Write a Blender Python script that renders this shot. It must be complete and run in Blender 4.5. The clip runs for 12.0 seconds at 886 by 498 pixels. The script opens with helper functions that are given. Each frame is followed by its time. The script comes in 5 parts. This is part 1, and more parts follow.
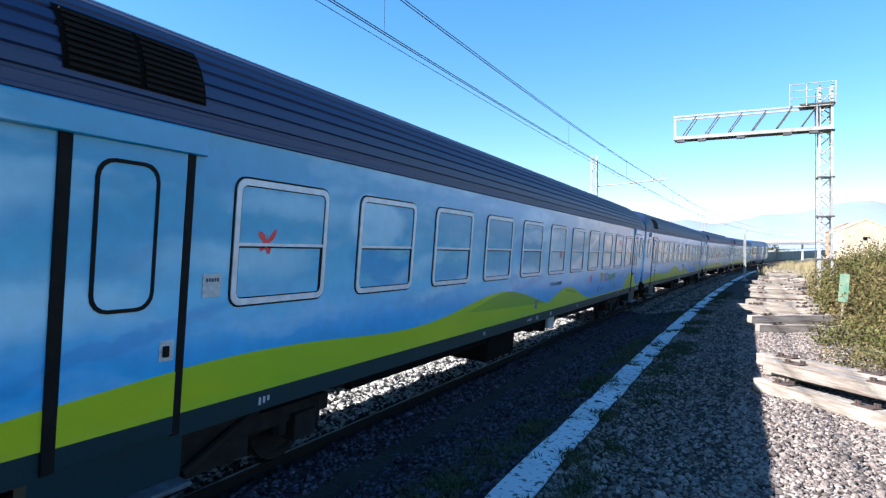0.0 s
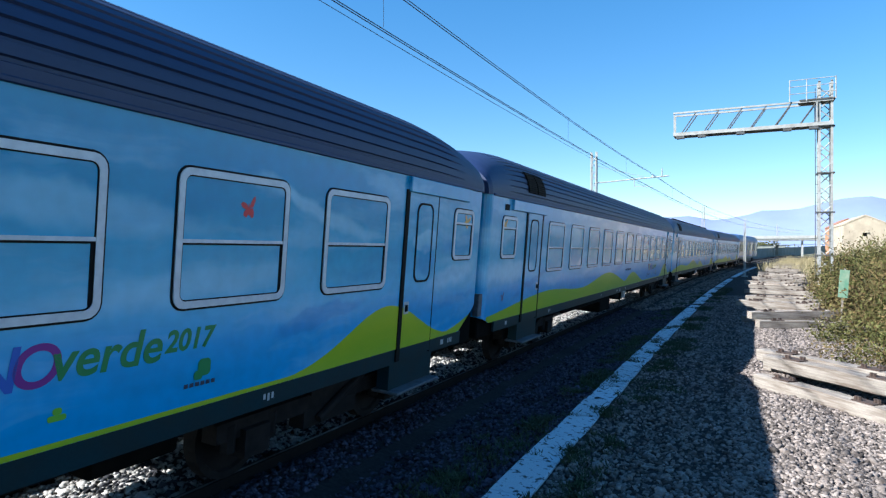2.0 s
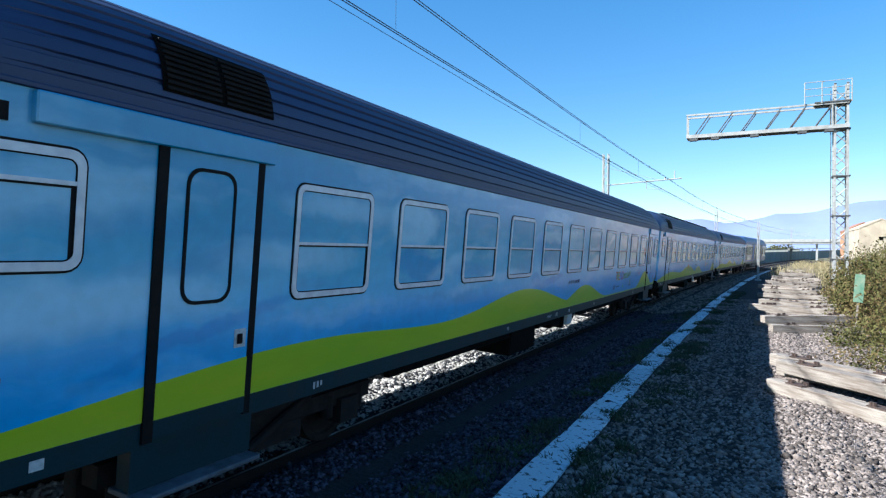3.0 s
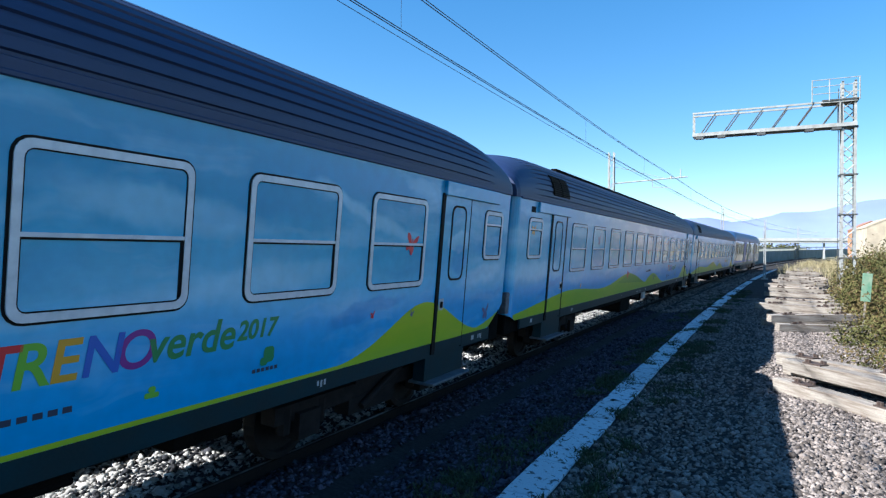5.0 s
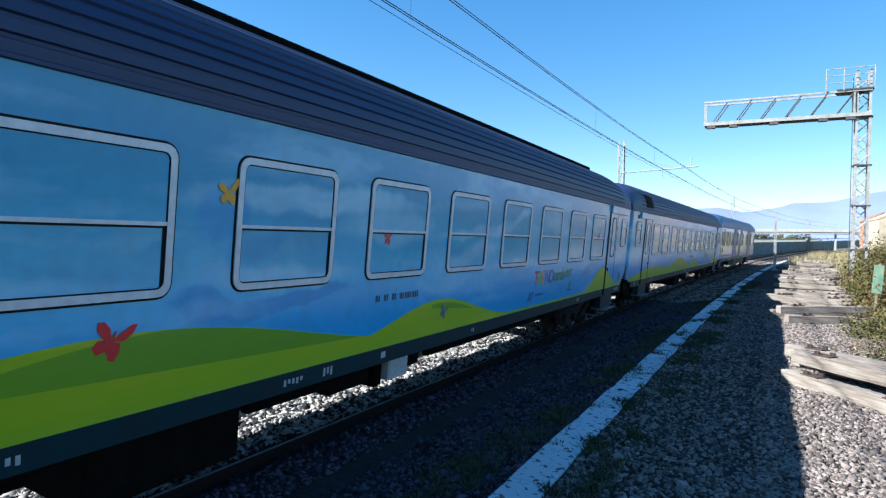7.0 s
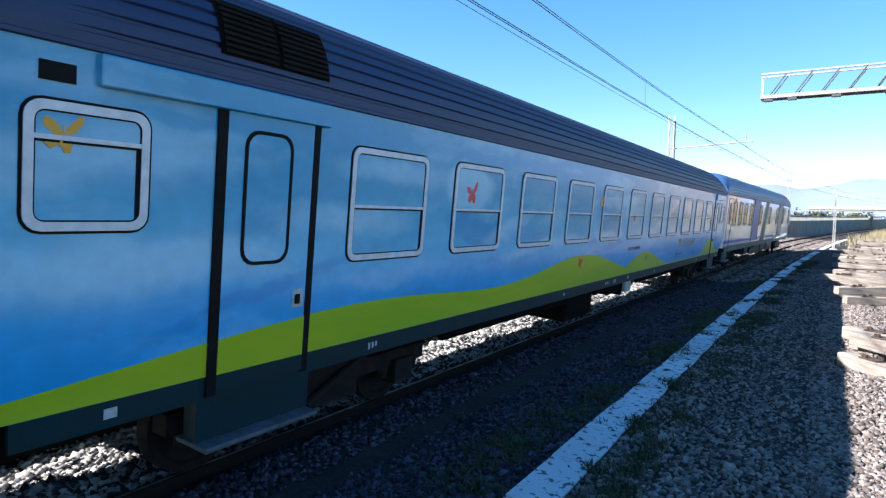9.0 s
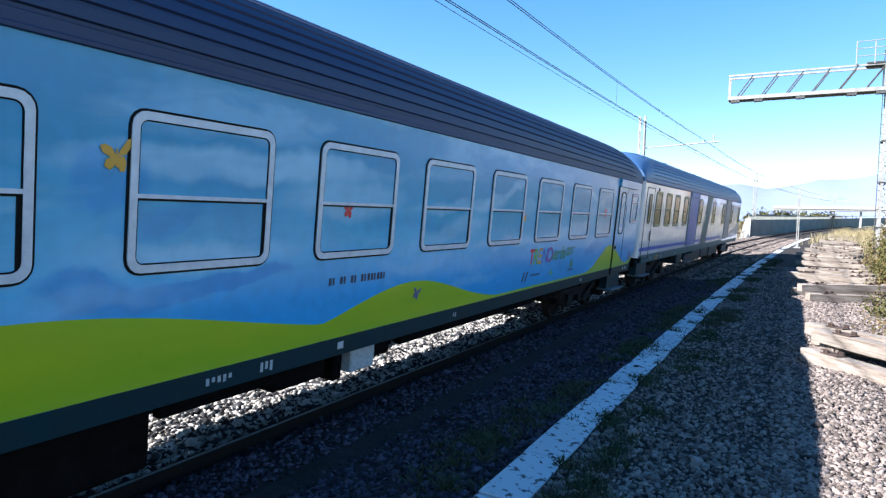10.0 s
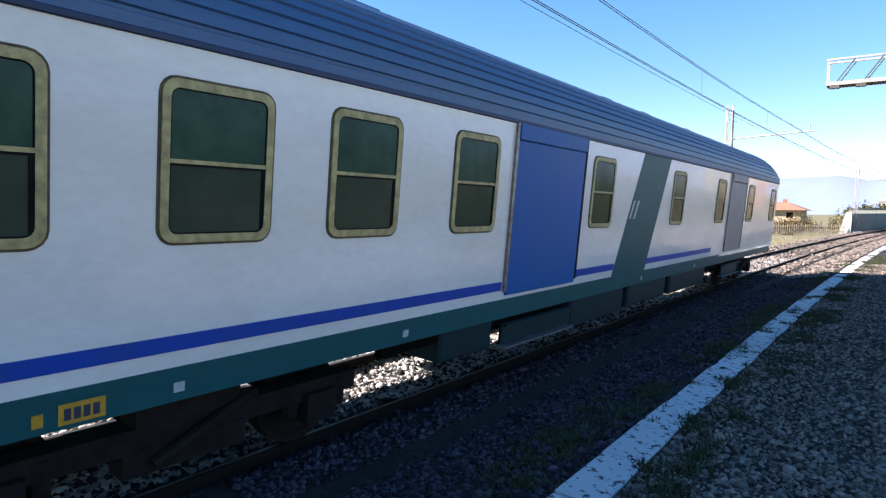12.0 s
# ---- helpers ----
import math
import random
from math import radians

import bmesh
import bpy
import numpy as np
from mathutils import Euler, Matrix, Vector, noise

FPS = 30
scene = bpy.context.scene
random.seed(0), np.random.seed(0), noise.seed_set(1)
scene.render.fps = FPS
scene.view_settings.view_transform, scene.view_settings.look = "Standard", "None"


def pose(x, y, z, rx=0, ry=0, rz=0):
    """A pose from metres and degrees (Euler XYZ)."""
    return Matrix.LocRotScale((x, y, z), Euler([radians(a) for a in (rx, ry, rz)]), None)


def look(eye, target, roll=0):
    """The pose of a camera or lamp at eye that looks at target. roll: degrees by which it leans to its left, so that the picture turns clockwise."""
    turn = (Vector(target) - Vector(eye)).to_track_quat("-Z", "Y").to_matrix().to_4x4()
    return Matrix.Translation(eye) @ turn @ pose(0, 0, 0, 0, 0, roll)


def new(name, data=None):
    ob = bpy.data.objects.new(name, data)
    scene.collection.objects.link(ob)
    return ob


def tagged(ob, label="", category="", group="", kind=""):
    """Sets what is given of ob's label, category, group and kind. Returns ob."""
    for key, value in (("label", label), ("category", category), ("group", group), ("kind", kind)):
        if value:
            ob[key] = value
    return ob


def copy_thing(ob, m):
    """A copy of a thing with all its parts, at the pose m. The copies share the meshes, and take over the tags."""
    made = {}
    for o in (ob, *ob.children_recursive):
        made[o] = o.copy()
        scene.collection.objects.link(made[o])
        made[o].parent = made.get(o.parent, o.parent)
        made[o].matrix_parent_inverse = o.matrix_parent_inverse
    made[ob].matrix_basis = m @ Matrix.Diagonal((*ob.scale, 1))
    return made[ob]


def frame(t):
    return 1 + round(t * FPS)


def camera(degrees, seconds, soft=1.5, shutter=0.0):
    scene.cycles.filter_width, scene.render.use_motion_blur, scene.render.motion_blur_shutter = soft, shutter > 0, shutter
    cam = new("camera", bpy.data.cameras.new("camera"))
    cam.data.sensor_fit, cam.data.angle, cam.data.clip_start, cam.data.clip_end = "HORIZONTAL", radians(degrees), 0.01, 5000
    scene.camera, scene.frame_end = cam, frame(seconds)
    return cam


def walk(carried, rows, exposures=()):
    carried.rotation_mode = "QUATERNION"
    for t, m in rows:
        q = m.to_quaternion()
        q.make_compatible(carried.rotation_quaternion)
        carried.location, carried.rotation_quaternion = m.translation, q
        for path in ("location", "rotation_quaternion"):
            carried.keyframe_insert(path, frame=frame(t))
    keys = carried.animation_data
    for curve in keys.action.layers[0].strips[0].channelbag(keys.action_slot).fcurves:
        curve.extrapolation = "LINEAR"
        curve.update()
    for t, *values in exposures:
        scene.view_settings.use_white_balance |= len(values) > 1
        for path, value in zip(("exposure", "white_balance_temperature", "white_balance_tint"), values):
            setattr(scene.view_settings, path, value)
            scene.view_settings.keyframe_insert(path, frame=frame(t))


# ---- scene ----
# ---- plan: track, camera, light ----
EYE = 2.25                    # camera over the gravel
BEND, RISE = 0.001057, 3.0e-5  # the line curves to the right and climbs a little
TRACK_X, TRACK_Z, CANT = -5.372, 0.05, 4.58
WIRE_X = -5.50               # the overhead line keeps a little beyond the track's middle
CAR = 26.4


def bend(y):
    return BEND * y * y / 2


def rise(y):
    return RISE * y * y if y > 0 else 0.0


cam = camera(71.82, 12.0, 1.3)
walk(cam, [
    (0.0, look((0, 0, EYE), (-4.3290, 9.0141, EYE + 0.0760), 0.27)),
    (0.5, look((0, 0, EYE), (-4.2813, 9.0372, EYE + 0.0248), 0.17)),
    (1.0, look((0, 0, EYE), (-4.3014, 9.0276, EYE + -0.0267), -0.06)),
    (1.5, look((0, 0, EYE), (-4.2953, 9.0304, EYE + 0.0504), -0.10)),
    (2.0, look((0, 0, EYE), (-4.3277, 9.0150, EYE + 0.0302), 0.07)),
    (2.5, look((0, 0, EYE), (-4.4559, 8.9522, EYE + 0.0504), 0.27)),
    (3.0, look((0, 0, EYE), (-4.4852, 8.9376, EYE + 0.0526), 0.45)),
    (4.8, look((0, 0, EYE), (-4.5444, 8.9078, EYE + 0.0040), 0.53)),
    (5.0, look((0, 0, EYE), (-4.5598, 8.8999, EYE + 0.0271), 0.50)),
    (5.5, look((0, 0, EYE), (-4.6111, 8.8733, EYE + 0.0557), 0.43)),
    (6.0, look((0, 0, EYE), (-4.6375, 8.8597, EYE + -0.0108), 0.55)),
    (6.5, look((0, 0, EYE), (-4.6699, 8.8421, EYE + -0.0919), 0.78)),
    (7.0, look((0, 0, EYE), (-4.6750, 8.8387, EYE + -0.1650), 0.94)),
    (7.2, look((0, 0, EYE), (-4.6704, 8.8408, EYE + -0.1655), 1.00)),
    (8.8, look((0, 0, EYE), (-5.3253, 8.4460, EYE + -0.5530), 1.02)),
    (9.0, look((0, 0, EYE), (-5.2819, 8.4736, EYE + -0.5476), 1.04)),
    (9.5, look((0, 0, EYE), (-4.9323, 8.6777, EYE + -0.5950), 1.12)),
    (10.0, look((0, 0, EYE), (-4.9067, 8.6945, EYE + -0.5749), 1.26)),
    (10.5, look((0, 0, EYE), (-4.9705, 8.6540, EYE + -0.6340), 1.24)),
    (11.0, look((0, 0, EYE), (-5.2751, 8.4736, EYE + -0.6099), 1.09)),
    (11.5, look((0, 0, EYE), (-5.6809, 8.2035, EYE + -0.6553), 0.98)),
    (12.0, look((0, 0, EYE), (-5.9337, 8.0224, EYE + -0.6573), 0.84)),
], exposures=[  # the camera's own exposure, with its cool white balance
    (0.0, 2.08, 5930, 11), (0.5, 1.83, 5830, 9), (1.0, 1.80, 5780, 8), (1.5, 1.74, 5730, 6), (2.5, 1.70, 5680, 6), (5.5, 1.72, 5680, 6), (6.5, 1.68, 5680, 6), (7.2, 1.75, 5730, 6), (9.0, 2.07, 5930, 11), (10.0, 2.06, 5930, 12), (10.5, 2.00, 5880, 11), (11.0, 2.02, 5880, 10), (11.5, 1.92, 6080, 11), (12.0, 2.06, 6580, 16)])
world = bpy.data.worlds.new("world")
scene.world = world
world.use_nodes = True
wn = world.node_tree
sky = wn.nodes.new("ShaderNodeTexSky")
sky.sky_type = 'NISHITA'
sky.sun_disc = False
SUN_WAY = Vector((1.0, 0.75, -0.905)).normalized()   # the way the sunlight travels
sky.sun_elevation = math.asin(-SUN_WAY.z)
sky.sun_rotation = math.atan2(-SUN_WAY.x, -SUN_WAY.y)
sky.air_density, sky.dust_density, sky.ozone_density = 0.95, 0.12, 1.4
sat = wn.nodes.new("ShaderNodeHueSaturation")
sat.inputs["Saturation"].default_value = 1.5
even = wn.nodes.new("ShaderNodeGamma")   # a clear dry sky, less pale towards the horizon
even.inputs["Gamma"].default_value = 0.8
wn.links.new(sky.outputs[0], even.inputs["Color"])
wn.links.new(even.outputs[0], sat.inputs["Color"])
wn.links.new(sat.outputs[0], wn.nodes["Background"].inputs[0])
wn.nodes["Background"].inputs[1].default_value = 0.084
sun = new("sun", bpy.data.lights.new("sun", "SUN"))
sun.data.energy, sun.data.angle, sun.data.color = 5.0, radians(0.53), (1.0, 0.95, 0.87)
sun.matrix_world = look((0, 0, 60), Vector((0, 0, 60)) + SUN_WAY)


# ---- materials ----
def mat(name, rgb, rough=0.6, metal=0.0, rgb2=None, scale=4.0, amount=1.0, bump=0.0, bump_scale=40.0, grain=0.0, stretch=(1, 1, 1), lo=0.35, hi=0.65, coat=0.0, spec=0.5, island=0.0, objrand=0.0):
    m = bpy.data.materials.new(name)
    m.use_nodes = True
    nt = m.node_tree
    n, l = nt.nodes, nt.links
    b = n["Principled BSDF"]
    b.inputs["Roughness"].default_value, b.inputs["Metallic"].default_value = rough, metal
    b.inputs["Coat Weight"].default_value = coat
    b.inputs["Specular IOR Level"].default_value = spec
    tc = n.new("ShaderNodeTexCoord")
    mp = n.new("ShaderNodeMapping")
    mp.inputs["Scale"].default_value = stretch
    l.new(tc.outputs["Object"], mp.inputs[0])
    col = n.new("ShaderNodeRGB")
    col.outputs[0].default_value = (*rgb, 1)
    out = col.outputs[0]

    def mix(a, fac, rgbb=None, kind="MIX", sock=None):
        x = n.new("ShaderNodeMix")
        x.data_type, x.blend_type = "RGBA", kind
        l.new(fac, x.inputs[0])
        l.new(a, x.inputs[6])
        if sock is not None:
            l.new(sock, x.inputs[7])
        else:
            x.inputs[7].default_value = (*rgbb, 1)
        return x.outputs[2]

    def noisy(sc, detail=6.0, rough_=0.6, low=lo, high=hi, top=1.0):
        t = n.new("ShaderNodeTexNoise")
        t.inputs["Scale"].default_value, t.inputs["Detail"].default_value, t.inputs["Roughness"].default_value = sc, detail, rough_
        l.new(mp.outputs[0], t.inputs["Vector"])
        r = n.new("ShaderNodeMapRange")
        r.inputs[1].default_value, r.inputs[2].default_value, r.inputs[4].default_value = low, high, top
        l.new(t.outputs["Fac"], r.inputs[0])
        return r.outputs[0]

    if rgb2 is not None:
        out = mix(out, noisy(scale, top=amount), rgb2)
    if grain:
        out = mix(out, noisy(scale * 14, 3.0, top=grain), tuple(c * 0.45 for c in rgb))
    if island or objrand:
        src = n.new("ShaderNodeNewGeometry").outputs["Random Per Island"] if island else n.new("ShaderNodeObjectInfo").outputs["Random"]
        r = n.new("ShaderNodeMapRange")
        r.inputs[3].default_value, r.inputs[4].default_value = 1 - (island or objrand), 1 + (island or objrand) * 0.6
        l.new(src, r.inputs[0])
        h = n.new("ShaderNodeHueSaturation")
        l.new(r.outputs[0], h.inputs["Value"])
        l.new(out, h.inputs["Color"])
        out = h.outputs[0]
    l.new(out, b.inputs["Base Color"])
    if bump:
        t = n.new("ShaderNodeTexNoise")
        t.inputs["Scale"].default_value, t.inputs["Detail"].default_value = bump_scale, 5.0
        l.new(mp.outputs[0], t.inputs["Vector"])
        bp = n.new("ShaderNodeBump")
        bp.inputs["Strength"].default_value, bp.inputs["Distance"].default_value = bump, 0.02
        l.new(t.outputs["Fac"], bp.inputs["Height"])
        l.new(bp.outputs[0], b.inputs["Normal"])
    return m


M_HILL = mat("hill_green", (0.27, 0.41, 0.005), 0.3, rgb2=(0.38, 0.45, 0.006), scale=0.8, stretch=(1, 0.5, 2), coat=0.3)
M_HILL2 = mat("hill_dark_green", (0.13, 0.28, 0.012), 0.3, rgb2=(0.18, 0.32, 0.010), scale=0.9, stretch=(1, 0.5, 2), coat=0.3)
M_SOLE = mat("dark_teal_paint", (0.003, 0.027, 0.038), 0.5, rgb2=(0.008, 0.023, 0.028), scale=3, grain=0.3, spec=0.2)
M_ROOF = mat("roof_navy", (0.010, 0.026, 0.092), 0.55, rgb2=(0.017, 0.030, 0.080), scale=1.3, amount=0.8, stretch=(1, 0.3, 1), grain=0.25, bump=0.04)
M_ROOF_E = mat("roof_blue", (0.038, 0.105, 0.25), 0.45, rgb2=(0.055, 0.11, 0.22), scale=1.3, stretch=(1, 0.3, 1), grain=0.2, bump=0.04)
M_BLACK = mat("black_rubber", (0.004, 0.004, 0.005), 0.7, rgb2=(0.009, 0.008, 0.008), scale=8, spec=0.12)
# grime tones of underframe and bogies, darkened for the shade below the coaches
M_UNDER = mat("shaded_underframe_grime", (0.004, 0.0036, 0.0034), 0.9, rgb2=(0.009, 0.007, 0.006), scale=5, grain=0.3, spec=0.04)
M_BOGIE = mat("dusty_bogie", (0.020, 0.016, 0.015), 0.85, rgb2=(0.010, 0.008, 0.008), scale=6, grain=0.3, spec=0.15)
M_ALU = mat("window_aluminium", (0.58, 0.61, 0.66), 0.4, 0.15, rgb2=(0.46, 0.49, 0.55), scale=9)
M_STEEL = mat("worn_steel", (0.30, 0.30, 0.30), 0.4, 0.8, rgb2=(0.16, 0.12, 0.09), scale=12)
M_RAILTOP = mat("rail_steel", (0.012, 0.010, 0.010), 0.8, 0.0, rgb2=(0.016, 0.012, 0.010), scale=6, spec=0.05)
M_BAND = mat("dull_running_band", (0.07, 0.07, 0.075), 0.5, 0.4, rgb2=(0.04, 0.035, 0.03), scale=9)
M_STEP = mat("step_plate", (0.10, 0.115, 0.14), 0.6, 0.1, rgb2=(0.05, 0.055, 0.065), scale=8)
M_WHITE = mat("cream_white_paint", (0.74, 0.715, 0.72), 0.25, coat=0.5, rgb2=(0.64, 0.60, 0.59), scale=1.5, amount=0.7, stretch=(1, 0.4, 1), grain=0.12)
M_STRIPE = mat("blue_stripe", (0.010, 0.055, 0.36), 0.35, rgb2=(0.016, 0.06, 0.30), scale=3, spec=0.15)
M_BLUEDOOR = mat("blue_door_paint", (0.010, 0.095, 0.36), 0.35, rgb2=(0.014, 0.10, 0.31), scale=1.2, spec=0.12)
M_GREENBAND = mat("green_band", (0.006, 0.085, 0.10), 0.45, rgb2=(0.010, 0.07, 0.082), scale=2, spec=0.18)
M_BRASS = mat("tarnished_window_frame", (0.50, 0.41, 0.19), 0.5, 0.2, rgb2=(0.24, 0.19, 0.09), scale=11, grain=0.3)
M_GLASS_E = mat("dark_green_glass", (0.010, 0.045, 0.036), 0.15, rgb2=(0.03, 0.085, 0.06), scale=2.5, spec=0.14)
M_GREYDOOR = mat("grey_door_paint", (0.22, 0.22, 0.245), 0.4, rgb2=(0.18, 0.18, 0.20), scale=2, spec=0.2)
M_GLASS_LOW = mat("dim_lower_glass", (0.012, 0.036, 0.028), 0.18, rgb2=(0.024, 0.048, 0.036), scale=3, spec=0.2)
M_OLDSEAL = mat("brown_window_seal", (0.12, 0.09, 0.045), 0.8, rgb2=(0.05, 0.04, 0.025), scale=14)
M_YELLOW = mat("yellow_plate", (0.55, 0.30, 0.02), 0.5, rgb2=(0.4, 0.2, 0.02), scale=10)
M_INK = mat("dark_ink", (0.02, 0.03, 0.06), 0.5)
M_PALE = mat("pale_marking", (0.45, 0.48, 0.50), 0.5, rgb2=(0.3, 0.33, 0.35), scale=30)
M_RED = mat("red_decal", (0.55, 0.02, 0.03), 0.35)
M_ORANGE = mat("orange_decal", (0.60, 0.30, 0.02), 0.35)
M_PURPLE = mat("violet_decal", (0.18, 0.02, 0.22), 0.35)
M_LIME = mat("lime_decal", (0.16, 0.40, 0.03), 0.35)
M_BLUEINK = mat("blue_decal", (0.02, 0.10, 0.45), 0.35)
M_DKGREEN = mat("green_decal", (0.02, 0.20, 0.06), 0.35)
M_GREYBLUE = mat("grey_violet_decal", (0.10, 0.10, 0.22), 0.35)

# dark bed: the shade in the gaps between stones is part of this colour
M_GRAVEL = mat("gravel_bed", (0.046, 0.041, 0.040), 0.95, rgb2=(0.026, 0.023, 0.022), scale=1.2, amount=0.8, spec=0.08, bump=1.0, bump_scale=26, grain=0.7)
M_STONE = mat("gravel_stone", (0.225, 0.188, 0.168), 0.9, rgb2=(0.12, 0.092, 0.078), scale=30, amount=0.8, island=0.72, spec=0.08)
# ballast by the near rail, with the train's shade put into its colour
M_RSTONE = mat("shaded_ballast_stone", (0.042, 0.042, 0.048), 0.95, rgb2=(0.021, 0.020, 0.022), scale=30, amount=0.8, island=0.5, spec=0.08)
# trackside gravel, darkened and turned bluish for the shade beside the train
M_TSTONE = mat("shaded_gravel_stone", (0.080, 0.070, 0.096), 0.95, rgb2=(0.032, 0.026, 0.035), scale=30, amount=0.8, island=0.8, spec=0.08)
# pale copy of the ballast, for where the sun reaches it
M_BSTONE = mat("ballast_stone", (0.43, 0.41, 0.39), 0.9, rgb2=(0.28, 0.25, 0.22), scale=30, amount=0.8, island=0.5, spec=0.1)
M_KERB = mat("worn_white_concrete", (0.50, 0.51, 0.54), 0.85, rgb2=(0.07, 0.07, 0.07), scale=9, lo=0.562, hi=0.588, grain=0.4, bump=0.3, bump_scale=30, objrand=0.12)
M_CONC = mat("concrete", (0.38, 0.37, 0.35), 0.9, rgb2=(0.30, 0.29, 0.27), scale=1.5, grain=0.3, bump=0.3)
M_SLEEPER = mat("grimy_concrete_sleeper", (0.17, 0.15, 0.13), 0.95, rgb2=(0.10, 0.085, 0.07), scale=3, grain=0.4)
M_OLDWOOD = mat("weathered_sleeper_wood", (0.33, 0.285, 0.24), 0.9, rgb2=(0.115, 0.08, 0.058), scale=3.5, stretch=(0.5, 6, 6), grain=0.5, bump=0.6, bump_scale=25, objrand=0.28)
M_RUST = mat("rusty_iron", (0.055, 0.030, 0.020), 0.9, rgb2=(0.03, 0.02, 0.017), scale=20, bump=0.4)
M_EARTH = mat("dry_grass_earth", (0.17, 0.135, 0.075), 0.95, rgb2=(0.09, 0.10, 0.04), scale=0.25, bump=0.8, bump_scale=6, grain=0.5)
M_LEAF = mat("bush_leaf", (0.06, 0.068, 0.018), 0.6, rgb2=(0.09, 0.078, 0.028), scale=0.9, island=0.55, spec=0.1)
M_DRYLEAF = mat("dry_bramble_leaf", (0.12, 0.08, 0.036), 0.7, rgb2=(0.075, 0.06, 0.022), scale=0.9, island=0.55, spec=0.1)
M_YOUNGLEAF = mat("yellow_green_leaf", (0.085, 0.088, 0.026), 0.6, rgb2=(0.11, 0.09, 0.036), scale=0.9, island=0.5, spec=0.1)
M_STRAW = mat("dry_straw", (0.33, 0.26, 0.14), 0.8, rgb2=(0.20, 0.17, 0.08), scale=0.8, island=0.4)
M_GRASS = mat("green_grass", (0.026, 0.046, 0.012), 0.85, rgb2=(0.045, 0.046, 0.02), scale=1.2, island=0.4)
M_GALV = mat("galvanised_steel", (0.36, 0.355, 0.34), 0.6, 0.2, rgb2=(0.25, 0.235, 0.21), scale=4, grain=0.2)
M_DARKSTEEL = mat("dark_steel_deck", (0.10, 0.10, 0.10), 0.6, 0.4, rgb2=(0.06, 0.055, 0.05), scale=8)
M_WIRE = mat("copper_wire", (0.05, 0.045, 0.045), 0.6, 0.5)
M_TERRA = mat("terracotta_roof", (0.27, 0.13, 0.08), 0.85, rgb2=(0.18, 0.09, 0.06), scale=2.0, bump=0.5, bump_scale=8)
M_PLASTER = mat("old_cream_plaster", (0.44, 0.36, 0.26), 0.9, rgb2=(0.30, 0.24, 0.17), scale=0.8, grain=0.2, bump=0.3)
M_BRICKWALL = mat("orange_plaster", (0.40, 0.20, 0.10), 0.9, rgb2=(0.30, 0.13, 0.06), scale=1.2, grain=0.3)
# the haze of distance is mixed into this pale blue
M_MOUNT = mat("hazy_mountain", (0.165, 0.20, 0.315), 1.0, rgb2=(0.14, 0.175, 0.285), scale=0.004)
M_SIGN = mat("green_sign", (0.07, 0.16, 0.10), 0.8, rgb2=(0.16, 0.21, 0.14), scale=6)
M_WALLGREY = mat("grey_wall_concrete", (0.25, 0.255, 0.235), 0.9, rgb2=(0.17, 0.18, 0.15), scale=0.5, grain=0.3)


# ---- mesh helpers ----
def box(bm, x0, x1, y0, y1, z0, z1, m=None):
    vs = [bm.verts.new(Vector((x, y, z)) if m is None else m @ Vector((x, y, z))) for x in (x0, x1) for y in (y0, y1) for z in (z0, z1)]
    for f in ((0, 1, 3, 2), (4, 6, 7, 5), (0, 4, 5, 1), (2, 3, 7, 6), (0, 2, 6, 4), (1, 5, 7, 3)):
        bm.faces.new([vs[i] for i in f])


def rod(bm, a, b, r, n=6):
    a, b = Vector(a), Vector(b)
    q = (b - a).to_track_quat("Z", "Y")
    rings = [[bm.verts.new(p + q @ Vector((r * math.cos(k * math.tau / n), r * math.sin(k * math.tau / n), 0))) for k in range(n)] for p in (a, b)]
    for k in range(n):
        bm.faces.new((rings[0][k], rings[0][(k + 1) % n], rings[1][(k + 1) % n], rings[1][k]))
    bm.faces.new(rings[0][::-1])
    bm.faces.new(rings[1])


def link(name, bm, material, parent=None, label="", smooth=False, bevel=0.0):
    me = bpy.data.meshes.new(name)
    if bevel:
        bmesh.ops.bevel(bm, geom=bm.edges[:], offset=bevel, segments=1, affect='EDGES')
    bmesh.ops.recalc_face_normals(bm, faces=bm.faces)
    bm.to_mesh(me)
    bm.free()
    if smooth:
        for p in me.polygons:
            p.use_smooth = True
    me.materials.append(material)
    ob = new(name, me)
    if parent is not None:
        ob.parent = parent
    if label:
        tagged(ob, label)
    return ob


def part(name, bm, material, parent, label="", smooth=False, bevel=0.0):
    return link(name, bm, material, parent, label, smooth, bevel)


def boxpart(name, dims, material, parent, label="", bevel=0.0):
    bm = bmesh.new()
    box(bm, *dims)
    return part(name, bm, material, parent, label, bevel=bevel)


def mesh_from(name, verts, faces, material, smooth=False):
    me = bpy.data.meshes.new(name)
    me.from_pydata(verts, [], faces)
    me.update()
    me.materials.append(material)
    if smooth:
        for p in me.polygons:
            p.use_smooth = True
    return me


def rrect(y0, y1, z0, z1, r, n=4):
    """Outline of a rounded rectangle in y and z."""
    pts = []
    for cy, cz, a0 in ((y1 - r, z1 - r, 0), (y0 + r, z1 - r, 90), (y0 + r, z0 + r, 180), (y1 - r, z0 + r, 270)):
        for k in range(n + 1):
            a = radians(a0 + 90 * k / n)
            pts.append((cy + r * math.cos(a), cz + r * math.sin(a)))
    return pts


